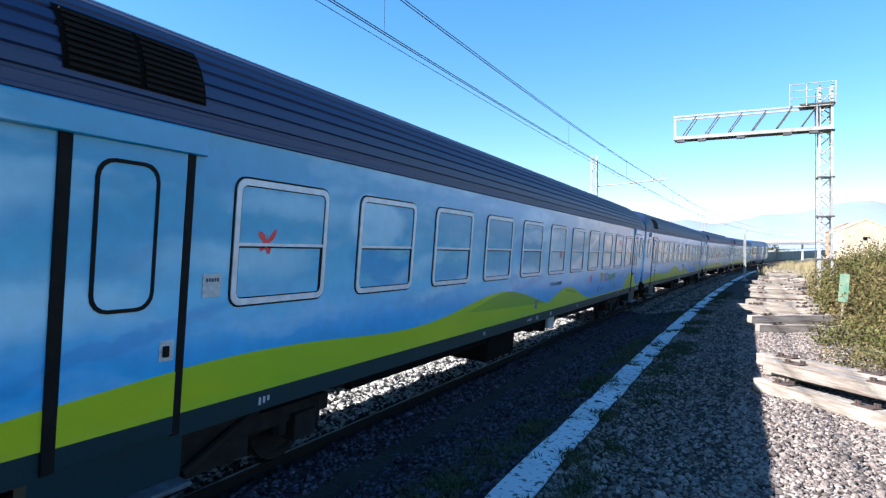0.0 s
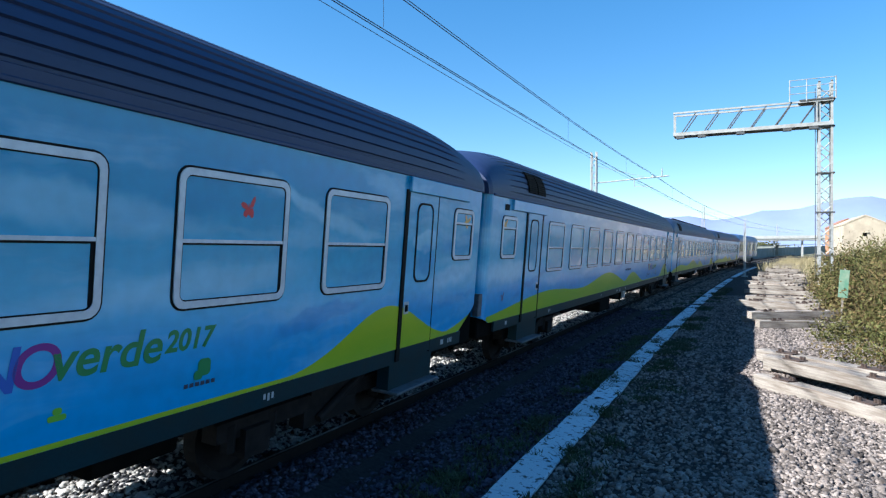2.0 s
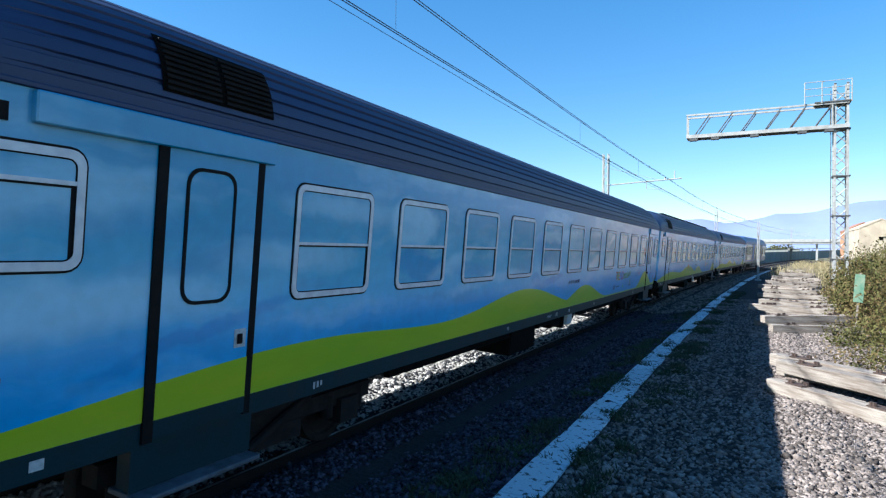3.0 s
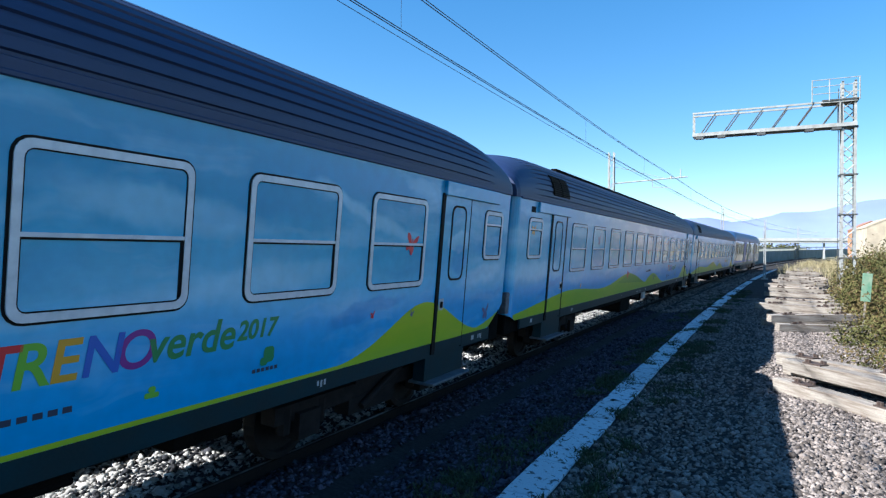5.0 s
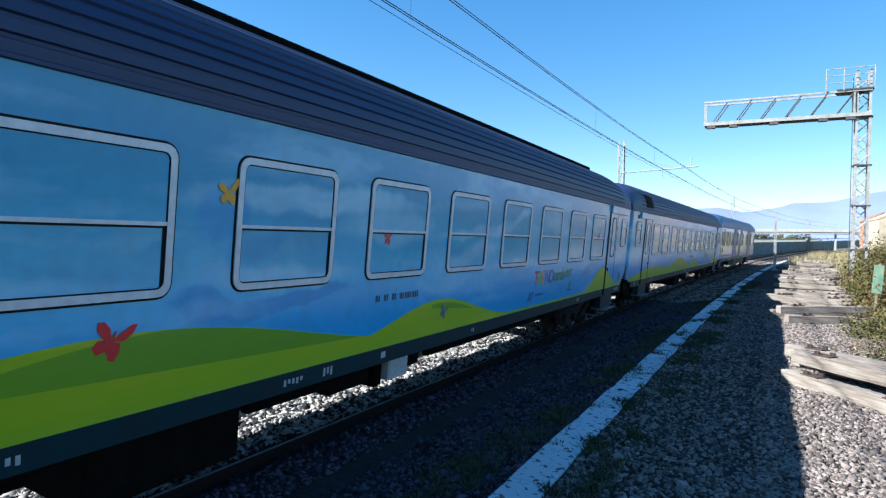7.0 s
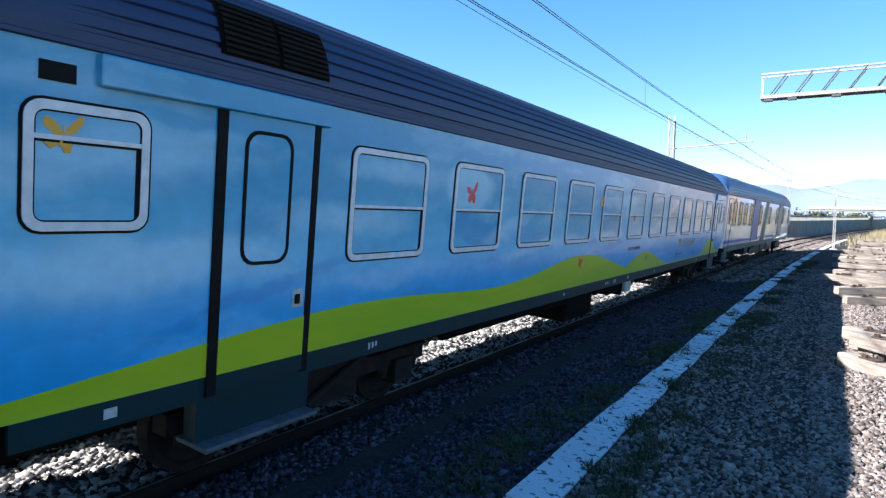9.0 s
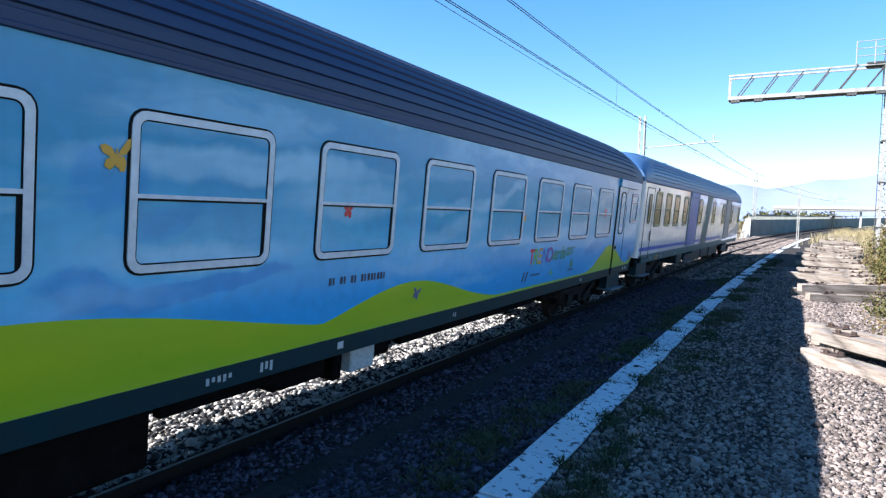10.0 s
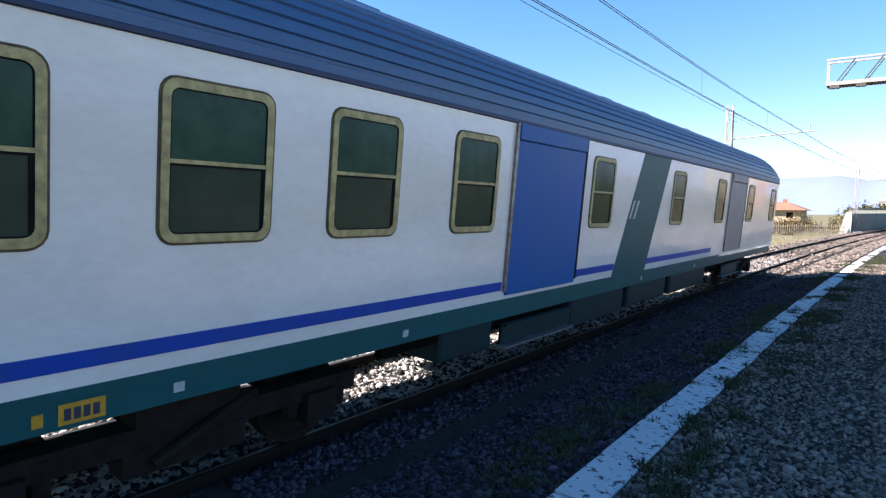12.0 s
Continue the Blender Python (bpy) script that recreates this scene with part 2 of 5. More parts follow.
def ring(bm, outer, inner, x0, x1):
    """A frame between two outlines, from depth x0 to x1."""
    n = len(outer)
    vs = [[bm.verts.new((x, p[0], p[1])) for p in loop] for x, loop in ((x0, outer), (x1, outer), (x1, inner), (x0, inner))]
    for a, b in ((0, 1), (1, 2), (2, 3)):
        for k in range(n):
            bm.faces.new((vs[a][k], vs[a][(k + 1) % n], vs[b][(k + 1) % n], vs[b][k]))


def plate(bm, pts, x0, x1):
    a = [bm.verts.new((x0, *p)) for p in pts]
    b = [bm.verts.new((x1, *p)) for p in pts]
    n = len(pts)
    bm.faces.new(b)
    bm.faces.new(a[::-1])
    for k in range(n):
        bm.faces.new((a[k], a[(k + 1) % n], b[(k + 1) % n], b[k]))


CLOUDS = [  # u, height, half length, half height, tilt, strength (pale above zero, deep blue below), softness
    (1.0, 2.6, 1.5, 0.28, 6, 0.50, 0.9), (1.3, 1.95, 1.7, 0.26, 4, 0.55, 0.9), (3.6, 2.25, 1.2, 0.20, -3, 0.40, 0.9), (2.4, 1.62, 1.3, 0.07, 14, -0.55, 0.6), (4.3, 2.75, 1.2, 0.16, -4, 0.35, 0.9),
    (5.7, 2.66, 0.62, 0.30, 0, 0.55, 0.35), (6.0, 2.16, 0.75, 0.22, -10, -0.45, 0.4), (7.0, 2.20, 0.85, 0.16, 14, 0.40, 0.7), (7.6, 2.05, 0.9, 0.10, -4, -0.30, 0.6), (8.3, 1.88, 1.9, 0.10, 4, 0.40, 0.9),
    (11.9, 2.68, 1.75, 0.15, 3, 0.55, 0.6), (10.75, 2.45, 0.30, 0.27, 0, -0.5, 0.5), (11.2, 2.22, 0.55, 0.13, 20, -0.35, 0.7), (13.2, 2.45, 1.0, 0.24, 0, 0.42, 0.6), (11.6, 1.94, 1.1, 0.13, 0, 0.50, 0.8), (11.55, 1.715, 1.05, 0.075, 4, -0.75, 0.35), (10.7, 1.74, 0.35, 0.12, -20, -0.6, 0.4),
    (15.6, 2.42, 1.5, 0.09, 4, 0.45, 0.8), (16.8, 2.62, 1.1, 0.10, 18, 0.50, 0.8), (15.4, 2.08, 1.3, 0.15, 10, 0.40, 0.9), (17.2, 1.9, 1.9, 0.10, 0, 0.40, 0.9), (19.4, 2.6, 1.3, 0.16, -6, 0.40, 0.8), (20.4, 2.05, 1.5, 0.18, 6, 0.40, 0.9),
    (21.9, 2.72, 1.4, 0.10, -12, 0.45, 0.8), (21.9, 1.66, 0.75, 0.10, 8, -0.7, 0.4), (24.2, 2.45, 0.42, 0.14, 0, 0.45, 0.35), (24.25, 2.2, 0.28, 0.22, 0, -0.4, 0.4), (25.2, 1.95, 0.95, 0.16, 9, 0.55, 0.8), (25.3, 1.62, 1.0, 0.09, 6, -0.5, 0.7), (25.4, 2.42, 0.9, 0.22, 0, -0.35, 0.8)]


def livery(name, rough=0.32, dim=1.0, coat=0.45):
    """Painted sky: deep blue above, paler under the windows, with soft cloud shapes of pale and deep blue."""
    m = bpy.data.materials.new(name)
    m.use_nodes = True
    n, l = m.node_tree.nodes, m.node_tree.links
    b = n["Principled BSDF"]
    b.inputs["Roughness"].default_value, b.inputs["Coat Weight"].default_value, b.inputs["Coat Roughness"].default_value = rough, coat, 0.14
    b.inputs["Specular IOR Level"].default_value = 0.35
    tc = n.new("ShaderNodeTexCoord")
    # ragged brush edges: the pattern is pushed about a little
    nz = n.new("ShaderNodeTexNoise")
    nz.inputs["Scale"].default_value, nz.inputs["Detail"].default_value = 1.5, 4.0
    l.new(tc.outputs["Object"], nz.inputs["Vector"])
    cen = n.new("ShaderNodeVectorMath")
    cen.operation = 'MULTIPLY_ADD'
    cen.inputs[1].default_value, cen.inputs[2].default_value = (0, 0.8, 0.34), (0, -0.4, -0.17)
    l.new(nz.outputs["Color"], cen.inputs[0])
    add = n.new("ShaderNodeVectorMath")
    l.new(tc.outputs["Object"], add.inputs[0])
    l.new(cen.outputs[0], add.inputs[1])
    flat = n.new("ShaderNodeVectorMath")
    flat.operation = 'MULTIPLY'
    flat.inputs[1].default_value = (0, 1, 1)
    l.new(add.outputs[0], flat.inputs[0])
    sep = n.new("ShaderNodeSeparateXYZ")
    l.new(flat.outputs[0], sep.inputs[0])
    r = n.new("ShaderNodeMapRange")
    r.inputs[1].default_value, r.inputs[2].default_value = 1.0, 3.4
    l.new(sep.outputs["Z"], r.inputs[0])
    ramp = n.new("ShaderNodeValToRGB")
    e = ramp.color_ramp.elements
    stops = [(0.0, (0.020, 0.29, 0.66)), (0.24, (0.030, 0.33, 0.68)), (0.34, (0.075, 0.41, 0.69)), (0.42, (0.10, 0.43, 0.67)), (0.56, (0.045, 0.35, 0.58)), (0.72, (0.018, 0.28, 0.50)), (0.86, (0.010, 0.24, 0.46)), (1.0, (0.010, 0.23, 0.44))]
    e[0].position, e[1].position = 0.0, 1.0
    for p, _ in stops[1:-1]:
        e.new(p)
    for el, (p, c) in zip(e, stops):
        el.position, el.color = p, (*[v * dim for v in c], 1)
    l.new(r.outputs[0], ramp.inputs[0])
    col = ramp.outputs[0]
    for u, z, ru, rz, tilt, force, edge in CLOUDS:
        mp = n.new("ShaderNodeMapping")
        mp.vector_type = 'TEXTURE'
        mp.inputs["Location"].default_value = (0, u - 13.2, z)
        mp.inputs["Rotation"].default_value = (radians(tilt), 0, 0)
        mp.inputs["Scale"].default_value = (1, ru, rz)
        l.new(flat.outputs[0], mp.inputs[0])
        ln = n.new("ShaderNodeVectorMath")
        ln.operation = 'LENGTH'
        l.new(mp.outputs[0], ln.inputs[0])
        mr = n.new("ShaderNodeMapRange")
        mr.interpolation_type = 'SMOOTHSTEP'
        mr.inputs[1].default_value, mr.inputs[2].default_value, mr.inputs[3].default_value, mr.inputs[4].default_value = 1.15, 1.15 - edge, 0.0, min(0.85, abs(force) * 1.25)
        l.new(ln.outputs["Value"], mr.inputs[0])
        x = n.new("ShaderNodeMix")
        x.data_type = "RGBA"
        x.inputs[7].default_value = (*[v * dim for v in ((0.36, 0.61, 0.77) if force > 0 else (0.012, 0.25, 0.58))], 1)
        l.new(mr.outputs[0], x.inputs[0])
        l.new(col, x.inputs[6])
        col = x.outputs[2]
    # long thin brush streaks
    sm = n.new("ShaderNodeMapping")
    sm.inputs["Scale"].default_value, sm.inputs["Rotation"].default_value = (0.3, 0.55, 3.2), (radians(-5), 0, 0)
    l.new(add.outputs[0], sm.inputs[0])
    st = n.new("ShaderNodeTexNoise")
    st.inputs["Scale"].default_value, st.inputs["Detail"].default_value, st.inputs["Roughness"].default_value = 0.9, 4.0, 0.5
    l.new(sm.outputs[0], st.inputs["Vector"])
    for lo, hi, amount, tone in ((0.52, 0.70, 0.45, (0.30, 0.56, 0.74)), (0.47, 0.30, 0.40, (0.012, 0.23, 0.49))):
        mr = n.new("ShaderNodeMapRange")
        mr.inputs[1].default_value, mr.inputs[2].default_value, mr.inputs[4].default_value = lo, hi, amount
        l.new(st.outputs["Fac"], mr.inputs[0])
        x = n.new("ShaderNodeMix")
        x.data_type = "RGBA"
        x.inputs[7].default_value = (*[v * dim for v in tone], 1)
        l.new(mr.outputs[0], x.inputs[0])
        l.new(col, x.inputs[6])
        col = x.outputs[2]
    # dust and fine unevenness of the print
    g = n.new("ShaderNodeTexNoise")
    g.inputs["Scale"].default_value, g.inputs["Detail"].default_value = 7.0, 6.0
    l.new(tc.outputs["Object"], g.inputs["Vector"])
    gr = n.new("ShaderNodeMapRange")
    gr.inputs[1].default_value, gr.inputs[2].default_value, gr.inputs[3].default_value, gr.inputs[4].default_value = 0.3, 0.7, 0.92, 1.05
    l.new(g.outputs["Fac"], gr.inputs[0])
    h = n.new("ShaderNodeHueSaturation")
    l.new(gr.outputs[0], h.inputs["Value"])
    l.new(col, h.inputs["Color"])
    l.new(h.outputs[0], b.inputs["Base Color"])
    bp = n.new("ShaderNodeBump")
    bp.inputs["Strength"].default_value, bp.inputs["Distance"].default_value = 0.06, 0.03
    g2 = n.new("ShaderNodeTexNoise")
    g2.inputs["Scale"].default_value = 1.6
    l.new(tc.outputs["Object"], g2.inputs["Vector"])
    l.new(g2.outputs["Fac"], bp.inputs["Height"])
    l.new(bp.outputs[0], b.inputs["Normal"])
    return m


M_LIVERY = livery("sky_livery")
M_PANE = livery("sky_film_pane", 0.2, 1.0, 0.35)
M_PANE_LOW = livery("sky_film_lower_pane", 0.15, 0.96, 0.4)

# ---- ground ----
def strip(name, xs, ys, zf, material, kind="structure", label="", category="", xf=None):
    """A sheet over columns xs (out from the line) and rows ys, bent with the line."""
    verts, faces = [], []
    for y in ys:
        for x in xs:
            verts.append(((x + bend(y)) if xf is None else xf(x, y), y, zf(x, y)))
    w = len(xs)
    for j in range(len(ys) - 1):
        for i in range(w - 1):
            k = j * w + i
            faces.append((k, k + 1, k + w + 1, k + w))
    return tagged(new(name, mesh_from(name, verts, faces, material, True)), label, category, kind=kind)


def gravel_z(x, y):
    """Height of the gravel bed: the ballast shoulder by the rails, a flat path, heaps by the old sleepers."""
    z = -0.03
    if x < -2.0:
        z -= 0.22 * min(1.0, (-2.0 - x) / 1.9)
    if x < -3.9:      # ballast packed to the sleeper tops, along the cant
        z = TRACK_Z - (max(x, -7.3) - TRACK_X) * 0.09 - 0.165
        z -= 0.62 * min(1.0, max(0.0, -x - 7.4) / 1.9)
        z += 0.085 * max(0.0, min(1.0, (x + 4.62) / 0.2))
    if -0.3 < x < 4:
        z += 0.10 * math.sin(min(1.0, (x + 0.3) / 1.2) * 1.57) * (0.7 + 0.5 * noise.noise((x * 0.7, y * 0.45, 3.0)))
    z += 0.035 * noise.noise((x * 1.3, y * 1.3, 0.0))
    return z + rise(y)


XS = [-12 + 0.4 * i for i in range(41)]
YS = [-12 + 0.5 * i for i in range(110)] + [43 + 2.0 * i for i in range(70)]
strip("gravel_path", XS, YS, gravel_z, M_GRAVEL, label="grey gravel and ballast bed beside the railway line", category="gravel")


def land(x, y):
    z = -0.55 + 0.5 * noise.noise((x * 0.03, y * 0.03, 5.0)) + (rise(min(y, 220)))
    if abs(x - bend(min(max(y, 0), 260))) < 15:
        z = min(z, -0.3 + rise(min(y, 220)) - 0.25)
    return z


verts, faces = [], []
GX = [-3000, -1500, -800, -400, -200, -120, -80, -60, -45, -35, -28, -22, -17, -13, -10, -7, -4, 0, 4, 7, 10, 14, 18, 23, 30, 40, 55, 75, 100, 150, 250, 450, 900, 1600, 3000]
GY = [-600, -200, -80, -40, -20, 0, 15, 30, 45, 60, 75, 90, 110, 130, 150, 175, 200, 240, 300, 400, 600, 1000, 1700, 3000]
for y in GY:
    for x in GX:
        verts.append((x, y, land(x, y)))
for j in range(len(GY) - 1):
    for i in range(len(GX) - 1):
        k = j * len(GX) + i
        faces.append((k, k + 1, k + len(GX) + 1, k + len(GX)))
tagged(new("ground", mesh_from("ground", verts, faces, M_EARTH, True)), "dry grassy earth field around the line", "ground", kind="structure")

# ---- distant mountains ----
def ridge(name, dist, a0, a1, zf, material, label):
    verts, faces = [], []
    n = 160
    for k in range(n + 1):
        a = radians(a0 + (a1 - a0) * k / n)
        h = zf(a0 + (a1 - a0) * k / n)
        for f, zz in ((0.0, -30.0), (0.12, h * 0.45), (0.3, h), (0.6, h * 0.5)):
            d_ = dist * (1 + f * 0.5)
            verts.append((-math.sin(a) * d_, math.cos(a) * d_, zz + 6 * noise.noise((k * 0.3, f * 9, 2.0))))
    for k in range(n):
        for i in range(3):
            j = k * 4 + i
            faces.append((j, j + 4, j + 5, j + 1))
    return tagged(new(name, mesh_from(name, verts, faces, material, True)), label, "mountains", kind="structure")


def far_ridge(az):
    e = 3.0 + 1.3 * math.exp(-((az + 8.5) / 4.0) ** 2) + 0.35 * math.exp(-((az + 2.3) / 1.2) ** 2) - 0.25 * math.exp(-((az - 1.5) / 1.5) ** 2) + 0.10 * noise.noise((az * 0.9, 0, 0)) + 0.25 * noise.noise((az * 0.17, 4, 0))
    return 2500 * 1.15 * math.tan(radians(e))


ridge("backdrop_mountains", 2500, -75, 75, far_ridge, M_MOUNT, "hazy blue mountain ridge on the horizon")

# ---- track ----
track = tagged(new("railway_track"), "ballasted railway track with worn steel rails curving away", "railway track", kind="structure")
PROFILE = [(-0.07, -0.17), (0.07, -0.17), (0.07, -0.155), (0.015, -0.13), (0.012, -0.045), (0.036, -0.03), (0.036, 0.0), (-0.036, 0.0), (-0.036, -0.03), (-0.012, -0.045), (-0.015, -0.13), (-0.07, -0.155)]
cc, cs = math.cos(radians(CANT)), math.sin(radians(CANT))


def on_track(x, y, z):
    """A point of the canted track: x across, z over the rail heads."""
    return (TRACK_X + bend(y) + x * cc + z * cs, y, TRACK_Z + rise(y) - x * cs + z * cc)


for x in (-0.7525, 0.7525):
    bm = bmesh.new()
    prev = None
    for j in range(115):
        y = -30 + 2.0 * j
        row = [bm.verts.new(on_track(x + a, y, b)) for a, b in PROFILE]
        if prev:
            for k in range(12):
                bm.faces.new((prev[k], prev[(k + 1) % 12], row[(k + 1) % 12], row[k]))
        prev = row
    rail = part("rail", bm, M_RAILTOP, track)
    bm = bmesh.new()
    prev = None
    for j in range(115):
        y = -30 + 2.0 * j
        row = [bm.verts.new(on_track(x + a, y, 0.0015)) for a in (-0.020, 0.014)]
        if prev:
            bm.faces.new((prev[0], prev[1], row[1], row[0]))
        prev = row
    part("running_band", bm, M_BAND, rail, "polished running band")
sl = bmesh.new()
box(sl, -1.25, 1.25, -0.13, 0.13, -0.36, -0.175)
first = part("sleeper", sl, M_SLEEPER, track, bevel=0.015)
for j in range(1, 200):
    ob = new("sleeper", first.data)
    ob.parent = track
    y = -10 + 0.6 * j
    ob.matrix_local = pose(*on_track(0, y, 0), 0, CANT, -math.degrees(math.atan(BEND * y)))
first.matrix_local = pose(*on_track(0, -10, 0), 0, CANT, 0)

# ---- overhead line ----
def tube(bm, pts, r, n=5):
    prev = None
    for p in pts:
        row = [bm.verts.new((p[0] + r * math.cos(k * math.tau / n), p[1], p[2] + r * math.sin(k * math.tau / n))) for k in range(n)]
        if prev:
            for k in range(n):
                bm.faces.new((prev[k], prev[(k + 1) % n], row[(k + 1) % n], row[k]))
        prev = row


def wire(name, x, zf, r, label):
    bm = bmesh.new()
    tube(bm, [(WIRE_X + x + bend(y), y, zf(y) + rise(y)) for y in range(-30, 212, 4)], r)
    return tagged(link(name, bm, M_WIRE), label, "overhead wire")


def sag(y, top, dip):
    """Height of a cable hung from the masts, lowest in mid span."""
    t = (y - 17.0) / 22.6 if y < 39.6 else (y - 67.3) / 27.7
    return top - dip * max(0.0, 1 - t * t)


wire("contact_wire", -0.05, lambda y: sag(y, 6.13, 0.06), 0.009, "dark copper contact wire over the track")
wire("contact_wire", -0.11, lambda y: sag(y, 6.13, 0.06), 0.009, "dark copper contact wire over the track")
wire("messenger_wire", 0.03, lambda y: sag(y, 6.96, 0.14), 0.009, "dark catenary messenger cable over the track")
wire("messenger_wire", -0.04, lambda y: sag(y, 6.96, 0.14), 0.010, "dark catenary messenger cable over the track")
wire("feeder_wire", -0.15, lambda y: sag(y, 6.04, 0.06), 0.006, "thin dark feeder wire beside the contact wires")
for y in (9, 21, 31.5, 48, 58, 68, 78):
    bm = bmesh.new()
    rod(bm, (WIRE_X + bend(y), y, sag(y, 6.13, 0.06) + rise(y)), (WIRE_X + bend(y), y, sag(y, 6.96, 0.14) + rise(y)), 0.004, 4)
    tagged(link("dropper", bm, M_WIRE), "thin dropper wire hanging from the messenger cable", "wire", "droppers")


# ---- train ----
SIDE = 1.41


def arc_profile():
    """Roof section from the eaves over the top, with narrow grooves at even steps between flat ribs."""
    def at(k):
        a = math.pi * k / 400
        return Vector((SIDE * math.copysign(abs(math.cos(a)) ** 0.72, math.cos(a)), 3.29 + 0.94 * abs(math.sin(a)) ** 0.80))
    fine = [at(k) for k in range(401)]
    run = [0.0]
    for p, q in zip(fine, fine[1:]):
        run.append(run[-1] + (q - p).length)
    count = int(run[-1] / 0.118)
    out = [(*fine[0], 0, 0)]
    k = 0
    for i in range(1, count):
        d_ = run[-1] * i / count
        while run[k + 1] < d_:
            k += 1
        p = fine[k].lerp(fine[k + 1], (d_ - run[k]) / (run[k + 1] - run[k]))
        t = (fine[k + 1] - fine[k]).normalized()
        n = Vector((t.y, -t.x))
        for w, dz in ((-0.022, 0.0), (-0.012, -0.022), (0.012, -0.022), (0.022, 0.0)):
            q = p + t * w + n * dz
            out.append((q.x, q.y, n.x * dz, n.y * dz))
    out.append((*fine[-1], 0, 0))
    return out


def roof_mesh(material, car):
    prof = arc_profile()
    bm = bmesh.new()
    st = [0.12, 0.16, 0.25, 0.4, 0.6, 0.8, 0.99, 1.2, 1.5, 1.9, 2.4, 6, 12, 18, 24.0, 24.5, 24.9, 25.2, 25.42, 25.5, 25.8, 26.0, 26.15, 26.24, 26.28]
    prev = None
    for u in st:
        e = min(u - 0.1, 26.3 - u)
        g = min(1.0, 0.50 + 0.50 * math.sqrt(max(0.0, 1 - (1 - min(e / 2.2, 1.0)) ** 2)))
        rib = min(1.0, max(0.0, (e - 0.9) / 0.5))
        row = [bm.verts.new((x * (0.985 if e < 0.1 else 1.0) - dx * (1 - rib), u - 13.2, 3.29 + (z - dz * (1 - rib) - 3.29) * g)) for x, z, dx, dz in prof]
        if prev:
            for k in range(len(row) - 1):
                bm.faces.new((prev[k], prev[k + 1], row[k + 1], row[k]))
        else:
            bm.faces.new(row)
        prev = row
    bm.faces.new(prev[::-1])
    return part("roof", bm, material, car)


def cut(u, z0=1.06):
    """The lower edge of the side, drawn up at the ends."""
    return z0 + max(0.0, min(0.40, (u - 25.55) * 0.62)) + max(0.0, min(0.12, (0.45 - u) * 0.4))


def hull(material, car, z0=1.06, cut_ends=True):
    """Side walls and ends with rounded upright corners."""
    bm = bmesh.new()
    pts = []
    y0, y1, r = 0.14 - 13.2, 26.26 - 13.2, 0.16
    for cx, cy, a0 in ((SIDE - r, y1 - r, 0), (-SIDE + r, y1 - r, 90), (-SIDE + r, y0 + r, 180), (SIDE - r, y0 + r, 270)):
        for k in range(6):
            a = radians(a0 + 90 * k / 5)
            pts.append((cx + r * math.cos(a), cy + r * math.sin(a)))
    for sx, yy in ((1, 12.35), (-1, 12.35), (-1, -12.75), (1, -12.75)):
        k = [i for i, p in enumerate(pts) if (p[0] > 0) == (sx > 0) and (p[1] > 0) == (yy > 0)]
        at = k[0] if (sx > 0) == (yy > 0) else k[-1] + 1
        pts.insert(at, (sx * SIDE, yy))
    lo = [bm.verts.new((x, y, cut(y + 13.2, z0) if cut_ends else z0)) for x, y in pts]
    hi = [bm.verts.new((x, y, 3.30)) for x, y in pts]
    n = len(pts)
    for k in range(n):
        bm.faces.new((lo[k], lo[(k + 1) % n], hi[(k + 1) % n], hi[k]))
    bm.faces.new(hi)
    bm.faces.new(lo[::-1])
    return part("body", bm, material, car)


